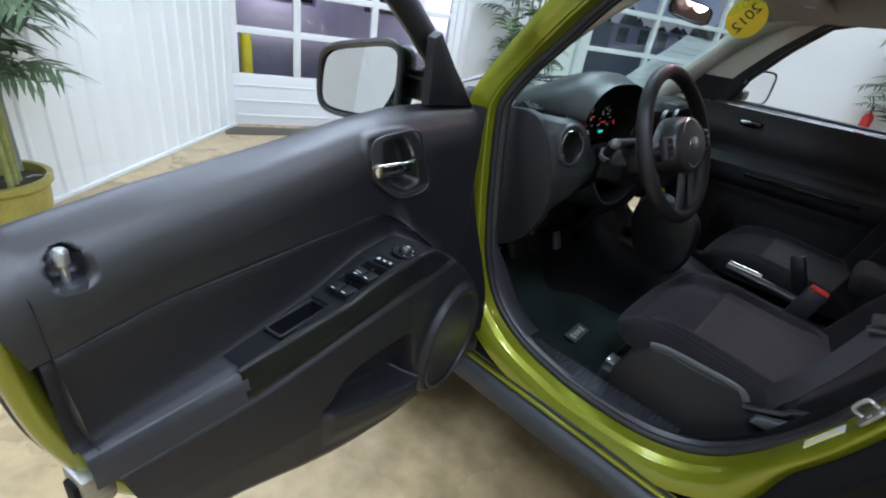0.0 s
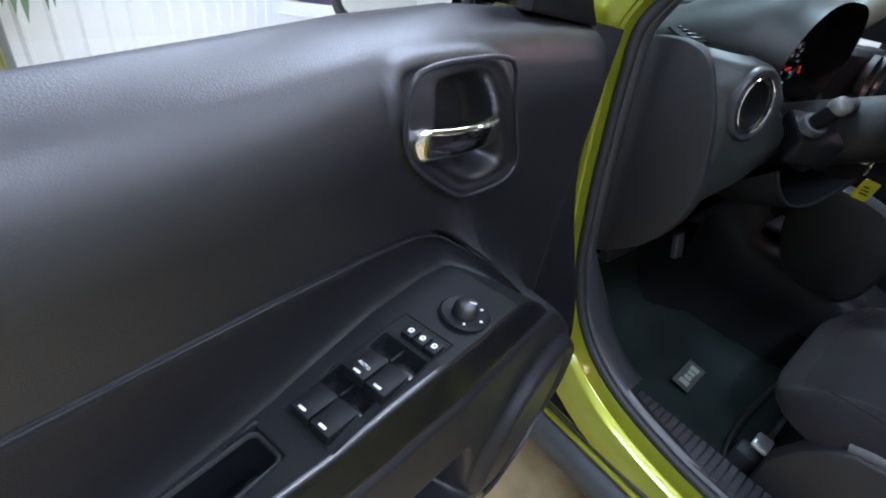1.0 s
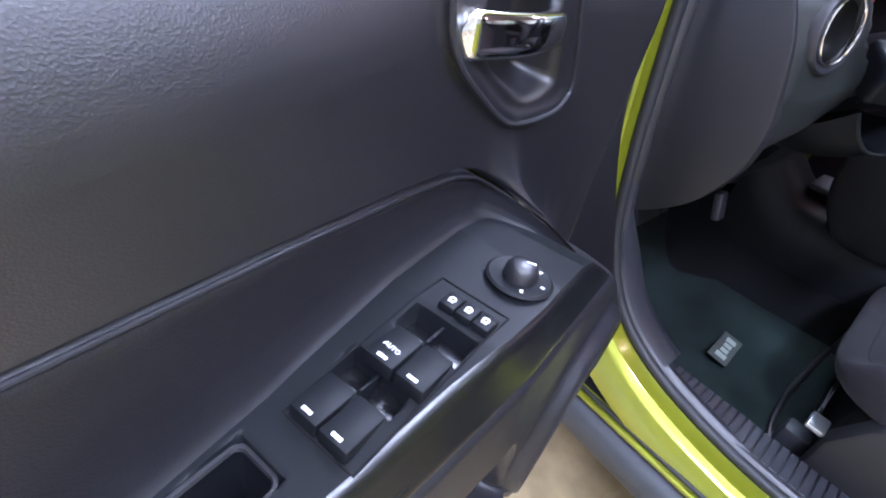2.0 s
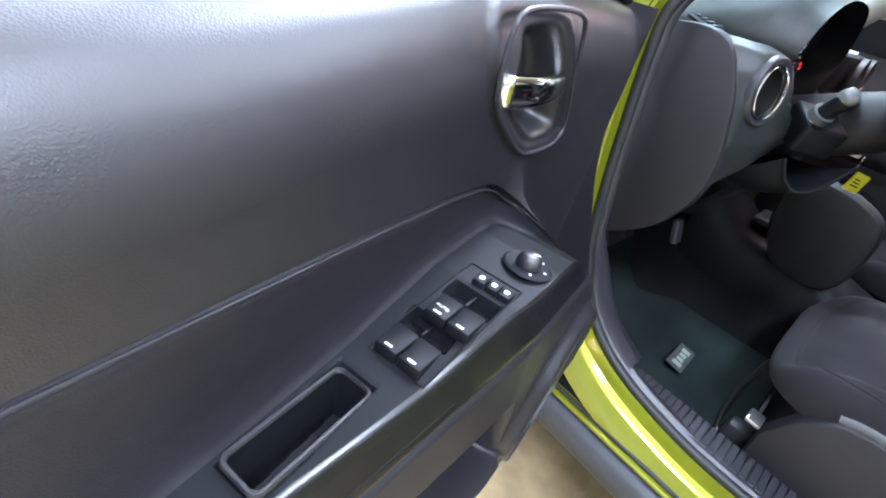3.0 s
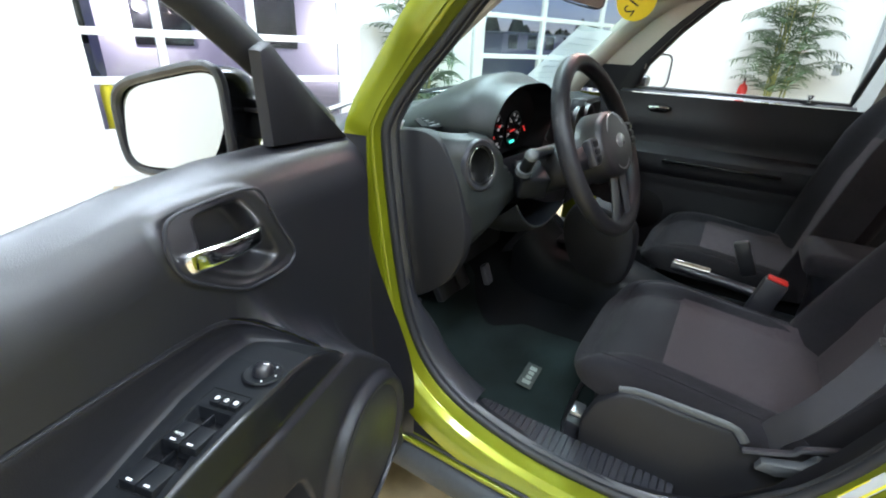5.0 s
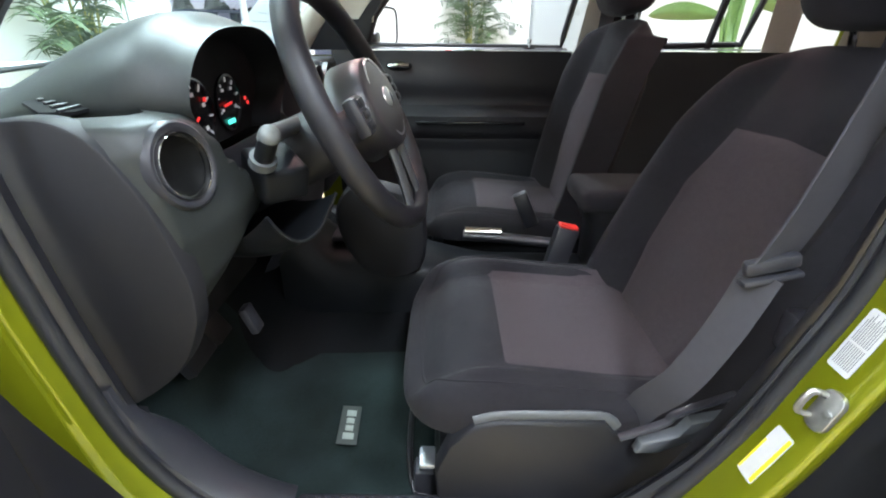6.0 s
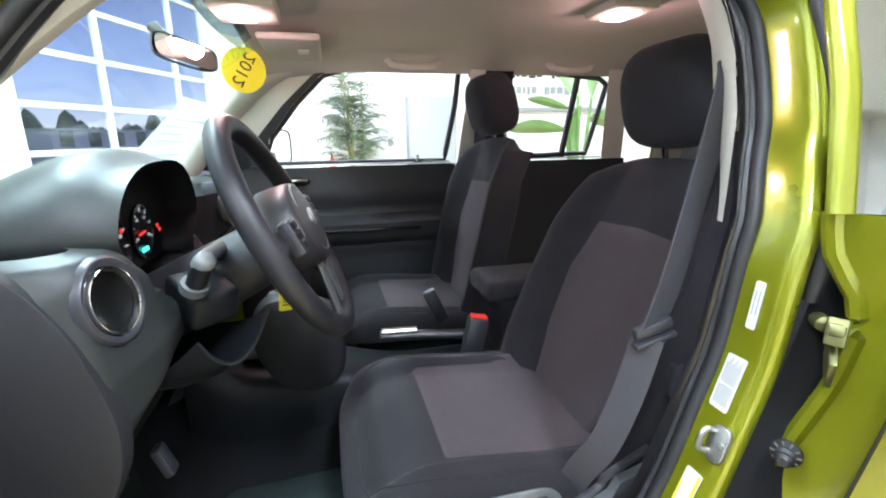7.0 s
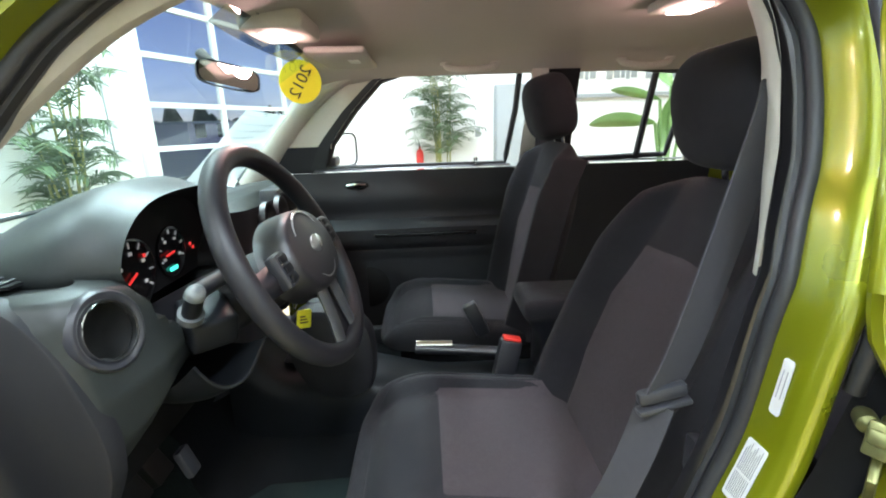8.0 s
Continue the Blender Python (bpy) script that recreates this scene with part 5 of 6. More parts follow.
def dial(x, z, r, ticks, start, sweep, pointer):
    face = part("dial", moved(lathe([(r, 0.0), (r, 0.004), (r - 0.004, 0.005), (r - 0.005, 0.001), (0, 0.001)], 36, close=False), Matrix.Translation((x, DIAL_Y, z)) @ pose(0, 0, 0, 90)), GLOSS, dash, "black instrument dial")
    for k in range(ticks):
        a = radians(start - sweep * k / (ticks - 1))
        m = Matrix.Translation((x + math.cos(a) * r * 0.82, DIAL_Y - 0.0025, z + math.sin(a) * r * 0.82)) @ pose(0, 0, 0, 0, -math.degrees(a), 0)
        part("tick", moved(block(-r * 0.09, r * 0.09, -0.0006, 0.0006, -0.0011, 0.0011, 0), m), DIAL_INK, face, smooth=False)
        if k % 2 == 0:
            m = Matrix.Translation((x + math.cos(a) * r * 0.58, DIAL_Y - 0.0025, z + math.sin(a) * r * 0.58))
            part("number_bar", moved(block(-r * 0.07, r * 0.07, -0.0006, 0.0006, -r * 0.05, r * 0.05, 0), m), DIAL_INK, face, smooth=False)
    a = radians(pointer)
    part("needle", moved(block(-r * 0.05, r * 0.55, -0.001, 0.001, -0.0017, 0.0017, 0.0005), Matrix.Translation((x, DIAL_Y - 0.006, z)) @ pose(0, 0, 0, 0, -pointer, 0)), RED_NEEDLE, face, "glowing red needle")


dial(-0.455, 1.040, 0.055, 9, 215, 250, 205)
dial(-0.345, 1.046, 0.044, 7, 200, 220, 185)
part("trip_display", block(-0.362, -0.338, DIAL_Y - 0.0055, DIAL_Y - 0.003, 1.014, 1.021, 0.001), TEAL_LCD, dash, "teal lit display")
for x, z in ((-0.425, 1.062), (-0.284, 1.045), (-0.276, 1.037)):
    part("warning_light", block(x - 0.003, x + 0.003, DIAL_Y - 0.0055, DIAL_Y - 0.003, z - 0.003, z + 0.003, 0.001), RED_NEEDLE, dash)

# lower dash: knee panel with an open shelf, column shroud, stalks
LIP = curve_points([(-0.546, 0.690, 0.928), (-0.540, 0.674, 0.900), (-0.528, 0.654, 0.884), (-0.512, 0.630, 0.896), (-0.495, 0.605, 0.946)], 24)
part("knee_panel", grid(23, 12, lambda a, b: LIP[int(round(a * 23))] + Vector((0.09 + 0.06 * a, 0.20, -0.035 - 0.05 * (1 - a))) * b + Vector((-0.02, -0.02, -0.015)) * math.sin(math.pi * b)), PAD, dash, "black knee panel with an open cubby")
part("shelf_lip", tube(LIP, 0.003, 8), PAD, dash)
# dark slab that fills the cavity with its shade
part("shelf_gap_shade", block(-0.60, -0.24, 0.85, 0.87, 0.70, 0.92, 0.01), DARK, dash)
column = part("steering_column", moved(lathe([(0.040, -0.02), (0.046, 0.0), (0.050, 0.10), (0.050, 0.21)], 28), Matrix.Translation((-0.398, 0.624, 1.006)) @ pose(0, 0, 0, -116, 0, 0) @ Matrix.Diagonal((1, 1.1, 1, 1))), DASH_END, car, "black steering column shroud")
part("column_trim", moved(block(-0.034, 0.034, -0.03, 0.05, -0.026, 0.026, 0.008, 3), Matrix.Translation((-0.492, 0.685, 0.968)) @ pose(0, 0, 0, 18, 0, -48)), PAD, column)
stalk = part("light_stalk", tube([(-0.41, 0.675, 1.025), (-0.49, 0.675, 1.031), (-0.540, 0.670, 1.036)], 0.012, 12), PLASTIC, column, "black stalk with a grey knob")
part("knob", moved(lathe([(0.0, 0.007), (0.009, 0.006), (0.0125, 0.003), (0.0135, -0.003), (0.013, -0.012)], 20), Matrix.Translation((-0.553, 0.664, 1.040)) @ pose(0, 0, 0, 35, -35, 0)), PALE_GREY, stalk, "pale grey knob")
part("collar", tube([(-0.551, 0.668, 1.033), (-0.545, 0.677, 1.016), (-0.538, 0.684, 1.004)], 0.0125, 14), PAD, stalk, "black collar behind the knob")
part("stalk_boot", tube([(-0.540, 0.682, 1.008), (-0.535, 0.687, 0.998)], 0.0175, 18), LEVER_GREY, column)

# steering wheel
WHEEL = Matrix.Translation((-0.400, 0.574, 1.048)) @ pose(0, 0, 0, 64, 0, 0) @ pose(0, 0, 0, 0, -3, 0)
R_RIM = 0.178
steering = part("steering_wheel", moved(tube([(R_RIM * math.cos(2 * math.pi * k / 72), R_RIM * 1.0 * math.sin(2 * math.pi * k / 72), 0) for k in range(72)], 0.0175, 16, closed=True), WHEEL), PLASTIC_SOFT, car, "black leather steering wheel")


def hub_point(a, b):
    ang = 2 * math.pi * a
    r = (0.088 + 0.008 * math.cos(2 * ang)) * (math.sin(b * math.pi / 2) ** 0.55)
    return r * math.cos(ang) * 1.08, r * math.sin(ang) * 0.92 - 0.004, 0.030 - 0.045 * smooth01((b - 0.55) / 0.45) + 0.012 * (1 - b)


part("hub_pad", moved(grid(40, 14, hub_point, loop_u=True), WHEEL), PLASTIC, steering, "black airbag pad")
part("hub_ring", moved(tube([(0.058 * math.cos(2 * math.pi * k / 48), 0.058 * math.sin(2 * math.pi * k / 48), 0.0365) for k in range(48)], 0.0022, 6, closed=True), WHEEL), SILVER, steering, "thin silver ring")
part("badge", moved(prism([(0.026 * math.cos(2 * math.pi * k / 30), 0.015 * math.sin(2 * math.pi * k / 30)) for k in range(30)], 0.044, 0.004), WHEEL), SILVER, steering, "plain chrome badge")
for sx in (-1, 1):
    part("spoke", moved(grid(14, 10, lambda a, b: (sx * (0.070 + 0.112 * a), (-0.018 + 0.050 * (b - 0.5)) * (1 - 0.25 * a) + 0.01, 0.010 + 0.014 * math.sin(math.pi * b) - 0.012 * a)), WHEEL), PLASTIC, steering, "black spoke")
    pod = part("button_pod", moved(block(sx * 0.117 - 0.017, sx * 0.117 + 0.017, -0.027, 0.026, 0.012, 0.032, 0.006), WHEEL), PLASTIC_GREY, steering, "grey button pod")
    for k in range(3):
        part("button", moved(block(sx * 0.117 - 0.012, sx * 0.117 + 0.012, -0.021 + k * 0.015, -0.009 + k * 0.015, 0.031, 0.0345, 0.002), WHEEL), PAD, pod)
    part("lower_spoke", moved(tube(curve_points([(sx * 0.028, -0.062, 0.018), (sx * 0.034, -0.12, 0.010), (sx * 0.046, -0.178, 0.0)], 10), 0.019, 12, flat=0.32, up=(0, 0, 1)), WHEEL), DULL_SILVER, steering, "dull silver lower spoke")
part("spoke_bridge", moved(grid(8, 8, lambda a, b: ((a - 0.5) * 0.07, -0.062 - 0.112 * b, 0.008 - 0.008 * b)), WHEEL), PLASTIC, steering)

# centre stack, screen, glove side
part("centre_fascia", grid(14, 20, lambda a, b: (-0.14 + 0.30 * a, 0.78 + 0.05 * b - 0.035 * math.sin(math.pi * a) ** 0.4 + 0.06 * smooth01((b - 0.7) * 3), 1.075 - 0.46 * b)), PLASTIC_GREY, dash, "grey centre stack")
for x in (-0.03, 0.075):
    part("centre_outlet", moved(lathe([(0.046, 0.0), (0.044, 0.012), (0.038, 0.010), (0.034, -0.01), (0.0, -0.012)], 30, close=False), Matrix.Translation((x, 0.742, 1.035)) @ pose(0, 0, 0, 84)), PLASTIC_GREY, dash, "grey ringed air outlet")
part("radio", block(-0.10, 0.13, 0.745, 0.76, 0.90, 0.975, 0.006), GLOSS, dash, "black radio panel")
for k in range(4):
    part("radio_button", block(-0.08 + k * 0.048, -0.045 + k * 0.048, 0.737, 0.747, 0.88, 0.895, 0.002), PLASTIC_GREY, dash)
screen_box = part("passenger_outlet", block(0.26, 0.44, 0.80, 0.86, 0.975, 1.075, 0.012), PLASTIC_GREY, dash, "grey framed recess on the passenger side")
part("recess", block(0.275, 0.425, 0.794, 0.802, 0.99, 1.06, 0.006), DARK, screen_box)
part("glove_box", block(0.20, 0.60, 0.80, 0.84, 0.70, 0.92, 0.03), PLASTIC_SOFT, dash, "black glove box")

# tunnel console, selector, hand brake, armrest box
console = part("console", grid(30, 16, lambda a, b: (0.115 * math.copysign(abs(math.cos(math.pi * b)) ** 0.5, -math.cos(math.pi * b)) * (1 - 0.1 * a), 0.86 - 0.95 * a, 0.40 + (0.24 - 0.06 * smooth01((a - 0.25) * 3)) * math.sin(math.pi * b) ** 0.35 + 0.10 * smooth01((0.16 - a) * 6))), PAD, car, "black centre console")
wing_outline = [tuple(q[:2]) for q in curve_points([(0.500, 0.775, 0), (0.560, 0.825, 0), (0.660, 0.835, 0), (0.705, 0.770, 0), (0.690, 0.680, 0), (0.635, 0.608, 0), (0.555, 0.598, 0), (0.500, 0.640, 0)], 40, closed=True)]
part("side_wing", moved(prism(wing_outline, 0.05, 0.022), Matrix(((0, 0, -1, -0.085), (1, 0, 0, 0), (0, 1, 0, 0), (0, 0, 0, 1)))), DASH_END, console, "black rounded console side")
part("selector_plate", block(-0.055, 0.055, 0.60, 0.74, 0.66, 0.676, 0.008), PLASTIC_GREY, console, "grey selector surround")
selector = part("selector", tube([(0, 0.665, 0.67), (0, 0.655, 0.75)], 0.011, 10), CHROME, console, "chrome selector stem")
part("grip", moved(lathe([(0.012, 0.0), (0.026, 0.02), (0.028, 0.05), (0.018, 0.068), (0.0, 0.07)], 20), Matrix.Translation((0, 0.655, 0.745))), PLASTIC, selector)
brake = part("hand_brake", tube(curve_points([(-0.005, 0.16, 0.640), (-0.003, 0.28, 0.652), (0.0, 0.400, 0.660)], 10), 0.017, 12, flat=0.8), PLASTIC, console, "black hand brake lever")
part("brake_tip", tube([(-0.002, 0.30, 0.668), (0.0, 0.396, 0.671)], 0.012, 10), CHROME, brake, "chrome hand brake grip")
armbox = part("console_box", grid(20, 14, lambda a, b: (0.02 + 0.085 * math.copysign(abs(math.cos(2 * math.pi * a)) ** 0.5, math.cos(2 * math.pi * a)), -0.06 + 0.13 * math.copysign(abs(math.sin(2 * math.pi * a)) ** 0.5, math.sin(2 * math.pi * a)) + 0.03 * smooth01((b - 0.7) * 3), 0.48 + 0.27 * b), loop_u=True), PLASTIC, console, "black console box")
part("armrest_lid", block(-0.07, 0.11, -0.22, 0.115, 0.745, 0.805, 0.022, 4), FABRIC, armbox, "dark armrest lid")


# ---- seats ----
def seat(x0, lift, lean, rise, head_at, label):
    m = Matrix.Translation((x0, 0, lift))

    def cushion_top(x, y):
        """Height of the cushion's top over its plan: raised bolsters and a falling front."""
        side = abs(x) / 0.245
        return 0.632 + 0.022 * smooth01((y - 0.1) / 0.3) + 0.034 * smooth01((side - 0.58) / 0.20) - 0.008 * math.exp(-((side - 0.66) / 0.035) ** 2) - 0.050 * smooth01((y - 0.36) / 0.20) ** 1.5

    def cushion_plan(sx, sy, grow):
        """A place in the rounded plan of the cushion, from the middle (grow 0) to its rim (grow 1)."""
        ang = math.atan2(sy, sx)
        c, q = math.cos(ang), math.sin(ang)
        r = (abs(c) ** 5 + abs(q) ** 5) ** -0.2
        return 0.245 * r * c * grow, 0.258 + 0.268 * r * q * grow

    def cushion_point(a, b):
        sx, sy = math.cos(2 * math.pi * a), math.sin(2 * math.pi * a)
        if b < 0.6:
            g = b / 0.6 * 0.86
            x, y = cushion_plan(sx, sy, g)
            return x, y, cushion_top(x, y) - 0.012 * smooth01((g - 0.70) / 0.16)
        k = (b - 0.6) / 0.4
        x0, y0 = cushion_plan(sx, sy, 0.86)
        x, y = cushion_plan(sx, sy, 0.86 + 0.14 * math.sin(math.pi * min(0.62, 0.62 * k)) - 0.02 * k)
        top = cushion_top(x0, y0) - 0.012
        return x, y, top - (top - 0.588) * (1 - math.cos(math.pi / 2 * k) ** 0.8)

    the = part("seat", moved(grid(96, 40, cushion_point, loop_u=True), m), FABRIC, car, label)
    part("piping", moved(tube([cushion_point(k / 96, 0.6) for k in range(96)], 0.0022, 6, closed=True), m), FABRIC, the, "black piping round the cushion")
    part("cushion_insert", moved(grid(24, 24, lambda a, b: (lambda x, y: (x, y, cushion_top(x, y) + 0.0018 - 0.005 * smooth01((max(abs(a - 0.5), abs(b - 0.5)) - 0.47) * 33)))(-0.152 + 0.335 * a + 0.01 * b * (0.5 - a), 0.03 + 0.325 * b)), m), INSERT, the, "grey woven cushion insert")

    part("seat_base", moved(block(-0.20, 0.20, 0.0, 0.455, 0.375 - lift, 0.60, 0.03, 3), m), DARK, the, "black base under the cushion")

    # backrest: leans back, wings at the sides, narrower at the top
    def spine(t):
        return 0.072 - lean * t - 0.02 * t * t, 0.60 + rise * t

    def half(t):
        return lerp([(0, 0.235), (0.2, 0.262), (0.45, 0.272), (0.65, 0.268), (0.80, 0.250), (0.88, 0.226), (0.94, 0.190), (0.98, 0.145), (1.0, 0.100)], t)[0]

    def back_front(x, t):
        y, z = spine(t)
        s = abs(x) / half(t)
        wing = 0.065 * smooth01((s - 0.50) / 0.32) * (1 - 0.65 * smooth01((t - 0.65) / 0.35)) - 0.085 * smooth01((s - 0.84) / 0.16) ** 1.6
        k = max(0.0, (t - 0.86) / 0.14)
        if k:
            y, z = spine(0.86)
            y, z = y - 0.082 * k ** 1.25, z + (0.055 * math.sin(math.pi * k)) * (1 - s ** 4) - 0.026 * k 
        return Vector((x, y + wing * (1 - k), z + 0.01 * wing))

    part("backrest", moved(grid(60, 50, lambda a, b: back_front((a - 0.5) * 2 * half(b), b)), m), FABRIC, the, "black fabric backrest")
    def back_shell(a, b):
        p = back_front((a - 0.5) * 2 * half(0.86 * b) * 0.985, 0.86 * b)
        deep = max(0.0, 1 - abs(a - 0.5) * 2) ** 0.4
        thick = 0.120 - 0.042 * max(0.0, (b - 0.62) / 0.38) ** 2.2
        return p + Vector((0, -thick * deep, -0.030 * deep * smooth01((b - 0.82) / 0.18)))

    part("backrest_shell", moved(grid(40, 30, back_shell), m), FABRIC, the, "black back of the backrest")

    def back_insert(a, b):
        t = 0.03 + 0.655 * b
        w = lerp([(0, 0.118), (0.35, 0.150), (0.7, 0.160), (1.0, 0.138)], b)[0]
        x = (a - 0.5) * 2 * w
        p = back_front(x, t + 0.03 * (0.5 - abs(a - 0.5)) * b)
        edge = smooth01((max(abs(a - 0.5), abs(b - 0.5)) - 0.47) * 33)
        return p + Vector((0, 0.004 - 0.007 * edge, 0.001))

    part("back_insert", moved(grid(26, 34, back_insert), m), INSERT, the, "grey woven backrest insert")
    # headrest on two posts
    hy, hz = head_at
    hm = m @ Matrix.Translation((0, hy, hz)) @ pose(0, 0, 0, -14)

    def head_point(a, b):
        ang = 2 * math.pi * a
        ph = math.pi * b
        c, s = math.cos(ang), math.sin(ang)
        r = math.sin(ph) ** 0.55
        return (0.114 * r * math.copysign(abs(c) ** 0.62, c) * (1 - 0.12 * math.cos(ph)), 0.072 * r * math.copysign(abs(s) ** 0.7, s) + 0.008, 0.100 * math.copysign(abs(math.cos(ph)) ** 0.75, math.cos(ph)))
    head = part("headrest", moved(grid(40, 24, head_point, loop_u=True), hm), FABRIC, the, "black fabric headrest")
    for sx in (-0.055, 0.055):
        part("post", moved(tube([(sx, hy - 0.02, hz - 0.07), (sx, hy - 0.035, hz - 0.16)], 0.006, 8), m), CHROME, head, "chrome headrest post")
    for sx in (-1, 1):
        part("rail", moved(block(sx * 0.19 - 0.018, sx * 0.19 + 0.018, -0.12, 0.47, 0.345 - lift, 0.38 - lift, 0.005), m), STEEL, the, "steel seat rail")
        part("rail_cap", moved(block(sx * 0.19 - 0.020, sx * 0.19 + 0.020, 0.455, 0.50, 0.375 - lift, 0.47 - lift, 0.008), m), PLASTIC_GREY, the)
    return the, m


driver_seat, DS = seat(-0.370, 0.0, 0.238, 0.575, (-0.165, 1.262), "black fabric driver seat with grey inserts")
passenger_seat, PS = seat(0.372, -0.010, 0.128, 0.640, (-0.055, 1.302), "black fabric passenger seat with grey inserts")
# the driver seat's side cover with its levers
cover_outline = [(0.455, 0.40), (0.462, 0.51), (0.440, 0.570), (0.400, 0.614), (0.365, 0.624), (0.210, 0.626), (0.186, 0.600), (0.10, 0.592), (-0.04, 0.60), (-0.08, 0.55), (-0.08, 0.40)]
part("side_cover", moved(prism(cover_outline, 0.035, 0.010), Matrix(((0, 0, -1, -0.588), (1, 0, 0, 0), (0, 1, 0, 0.012), (0, 0, 0, 1)))), DASH_END, driver_seat, "dark grey plastic seat side cover")
# lighter tube paints in the light caught by the cover's bevelled top
part("cover_lit_edge", tube(curve_points([(-0.610, 0.402, 0.626), (-0.610, 0.366, 0.637), (-0.610, 0.290, 0.639), (-0.610, 0.212, 0.638), (-0.612, 0.190, 0.620)], 16), 0.010, 10, flat=0.55, up=(1, 0, 0)), LEVER_GREY, driver_seat, "top edge of the side cover, paler for the light it catches")
lever_outline = [(0.168, 0.600), (0.163, 0.618), (0.112, 0.640), (0.100, 0.662), (0.045, 0.676), (0.066, 0.640), (0.140, 0.600)]
part("recline_lever", moved(prism(lever_outline, 0.016, 0.005), Matrix(((0, 0, -1, -0.628), (1, 0, 0, 0), (0, 1, 0, 0), (0, 0, 0, 1)))), LEVER_GREY, driver_seat, "grey recline lever")
part("height_lever", tube(curve_points([(-0.630, 0.190, 0.618), (-0.630, 0.130, 0.648), (-0.628, 0.115, 0.664), (-0.626, 0.040, 0.700)], 12), 0.007, 8, flat=0.7), PLASTIC_GREY, driver_seat)
part("adjust_bar", tube(curve_points([(-0.56, 0.44, 0.40), (-0.57, 0.50, 0.42), (-0.40, 0.515, 0.42), (-0.20, 0.50, 0.42)], 14), 0.006, 8), PLASTIC, driver_seat)
part("front_bracket", block(-0.604, -0.564, 0.462, 0.488, 0.511, 0.521, 0.003), SILVER, driver_seat, "bare metal bracket under the seat")

# buckle, belts
buckle = part("belt_buckle", moved(block(-0.016, 0.016, -0.026, 0.026, -0.09, 0.015, 0.006), Matrix.Translation((-0.135, 0.166, 0.727)) @ pose(0, 0, 0, 12)), PLASTIC, driver_seat, "black belt buckle")
part("red_button", moved(block(-0.012, 0.012, -0.022, 0.022, 0.014, 0.022, 0.003), Matrix.Translation((-0.135, 0.166, 0.727)) @ pose(0, 0, 0, 12)), RED, buckle, "red release button")
part("belt_buckle", moved(block(-0.014, 0.014, -0.020, 0.020, -0.09, 0.015, 0.006), Matrix.Translation((0.085, 0.24, 0.735)) @ pose(0, 0, 0, -25)), PLASTIC, passenger_seat, "black belt buckle")


def strap(points, width, thick, n=40, across=(0, 1, 0)):
    line = curve_points(points, n)
    pts = []
    for i, p in enumerate(line):
        d = (line[min(i + 1, n - 1)] - line[max(i - 1, 0)]).normalized()
        side = (Vector(across) - d * d.dot(Vector(across))).normalized()
        nn = d.cross(side)
        for s, t in ((-1, -1), (1, -1), (1, 1), (-1, 1)):
            pts.append(p + side * (s * width / 2) + nn * (t * thick / 2))
    faces = [(i * 4 + k, (i + 1) * 4 + k, (i + 1) * 4 + (k + 1) % 4, i * 4 + (k + 1) % 4) for i in range(n - 1) for k in range(4)]
    return pts, faces + [(0, 1, 2, 3), tuple((n - 1) * 4 + k for k in (3, 2, 1, 0))]


belt = part("seat_belt", strap([(-0.590, -0.060, 1.272), (-0.605, -0.042, 1.235), (-0.626, 0.004, 1.10), (-0.644, 0.048, 0.98), (-0.648, 0.077, 0.91)], 0.050, 0.003, across=(-0.28, 0.96, 0)), BELT, car, "grey seat belt hanging from the pillar")
part("lower_belt", strap([(-0.648, 0.080, 0.905), (-0.648, 0.104, 0.82), (-0.640, 0.132, 0.735), (-0.612, 0.155, 0.665), (-0.590, 0.165, 0.60)], 0.044, 0.003, across=(0.75, 0.66, 0)), BELT, belt)
tongue = part("belt_tongue", moved(join(block(-0.007, 0.007, -0.031, 0.031, -0.006, 0.013, 0.005), block(-0.009, 0.009, -0.034, 0.034, -0.019, -0.010, 0.004)), Matrix.Translation((-0.650, 0.075, 0.915)) @ pose(0, 0, 0, -14)), PLASTIC_GREY, belt, "grey belt tongue")
part("belt_loop", block(-0.608, -0.596, -0.078, -0.062, 1.262, 1.282, 0.005), BEIGE, belt, "beige belt guide")
part("far_belt", strap([(0.585, -0.085, 1.34), (0.60, -0.075, 1.1), (0.58, 0.02, 0.80), (0.57, 0.07, 0.62)], 0.046, 0.003), BELT, car, "grey passenger belt")

# ---- the centre pillar on the driver's side ----
def pillar_face(a, b):
    """Inner trim of the pillar from floor to roof."""
    z = 0.50 + 0.93 * b
    y0 = lerp([(0.50, 0.25), (0.615, 0.15), (0.715, 0.105), (0.82, 0.066), (0.91, 0.036), (1.04, 0.014), (1.14, -0.010), (1.20, -0.028), (1.28, -0.035), (1.345, -0.026), (1.43, 0.01)], z)[0]
    return -side_x(z) + 0.018 + 0.03 * a, y0 - 0.004 - 0.085 * a, z


part("pillar_trim_lower", grid(6, 40, lambda a, b: pillar_face(a, b * 0.64)), PLASTIC, car, "black lower centre pillar trim")
part("pillar_liner", grid(6, 24, lambda a, b: pillar_face(a, 0.63 + 0.37 * b)), PLASTIC, car, "black liner of the centre pillar")
part("pillar_trim_upper", grid(8, 30, lambda a, b: (lerp([(1.065, -0.656), (1.13, -0.653), (1.21, -0.648), (1.29, -0.627), (1.37, -0.602), (1.46, -0.574)], 1.065 + 0.395 * b)[0] + 0.008 + (0.034 + 0.036 * smooth01(b / 0.5)) * a, -0.048 + 0.025 * (1 - b) - 0.03 * a ** 2 + 0.05 * smooth01((b - 0.6) / 0.5), 1.065 + 0.395 * b)), BEIGE, car, "beige upper centre pillar trim")
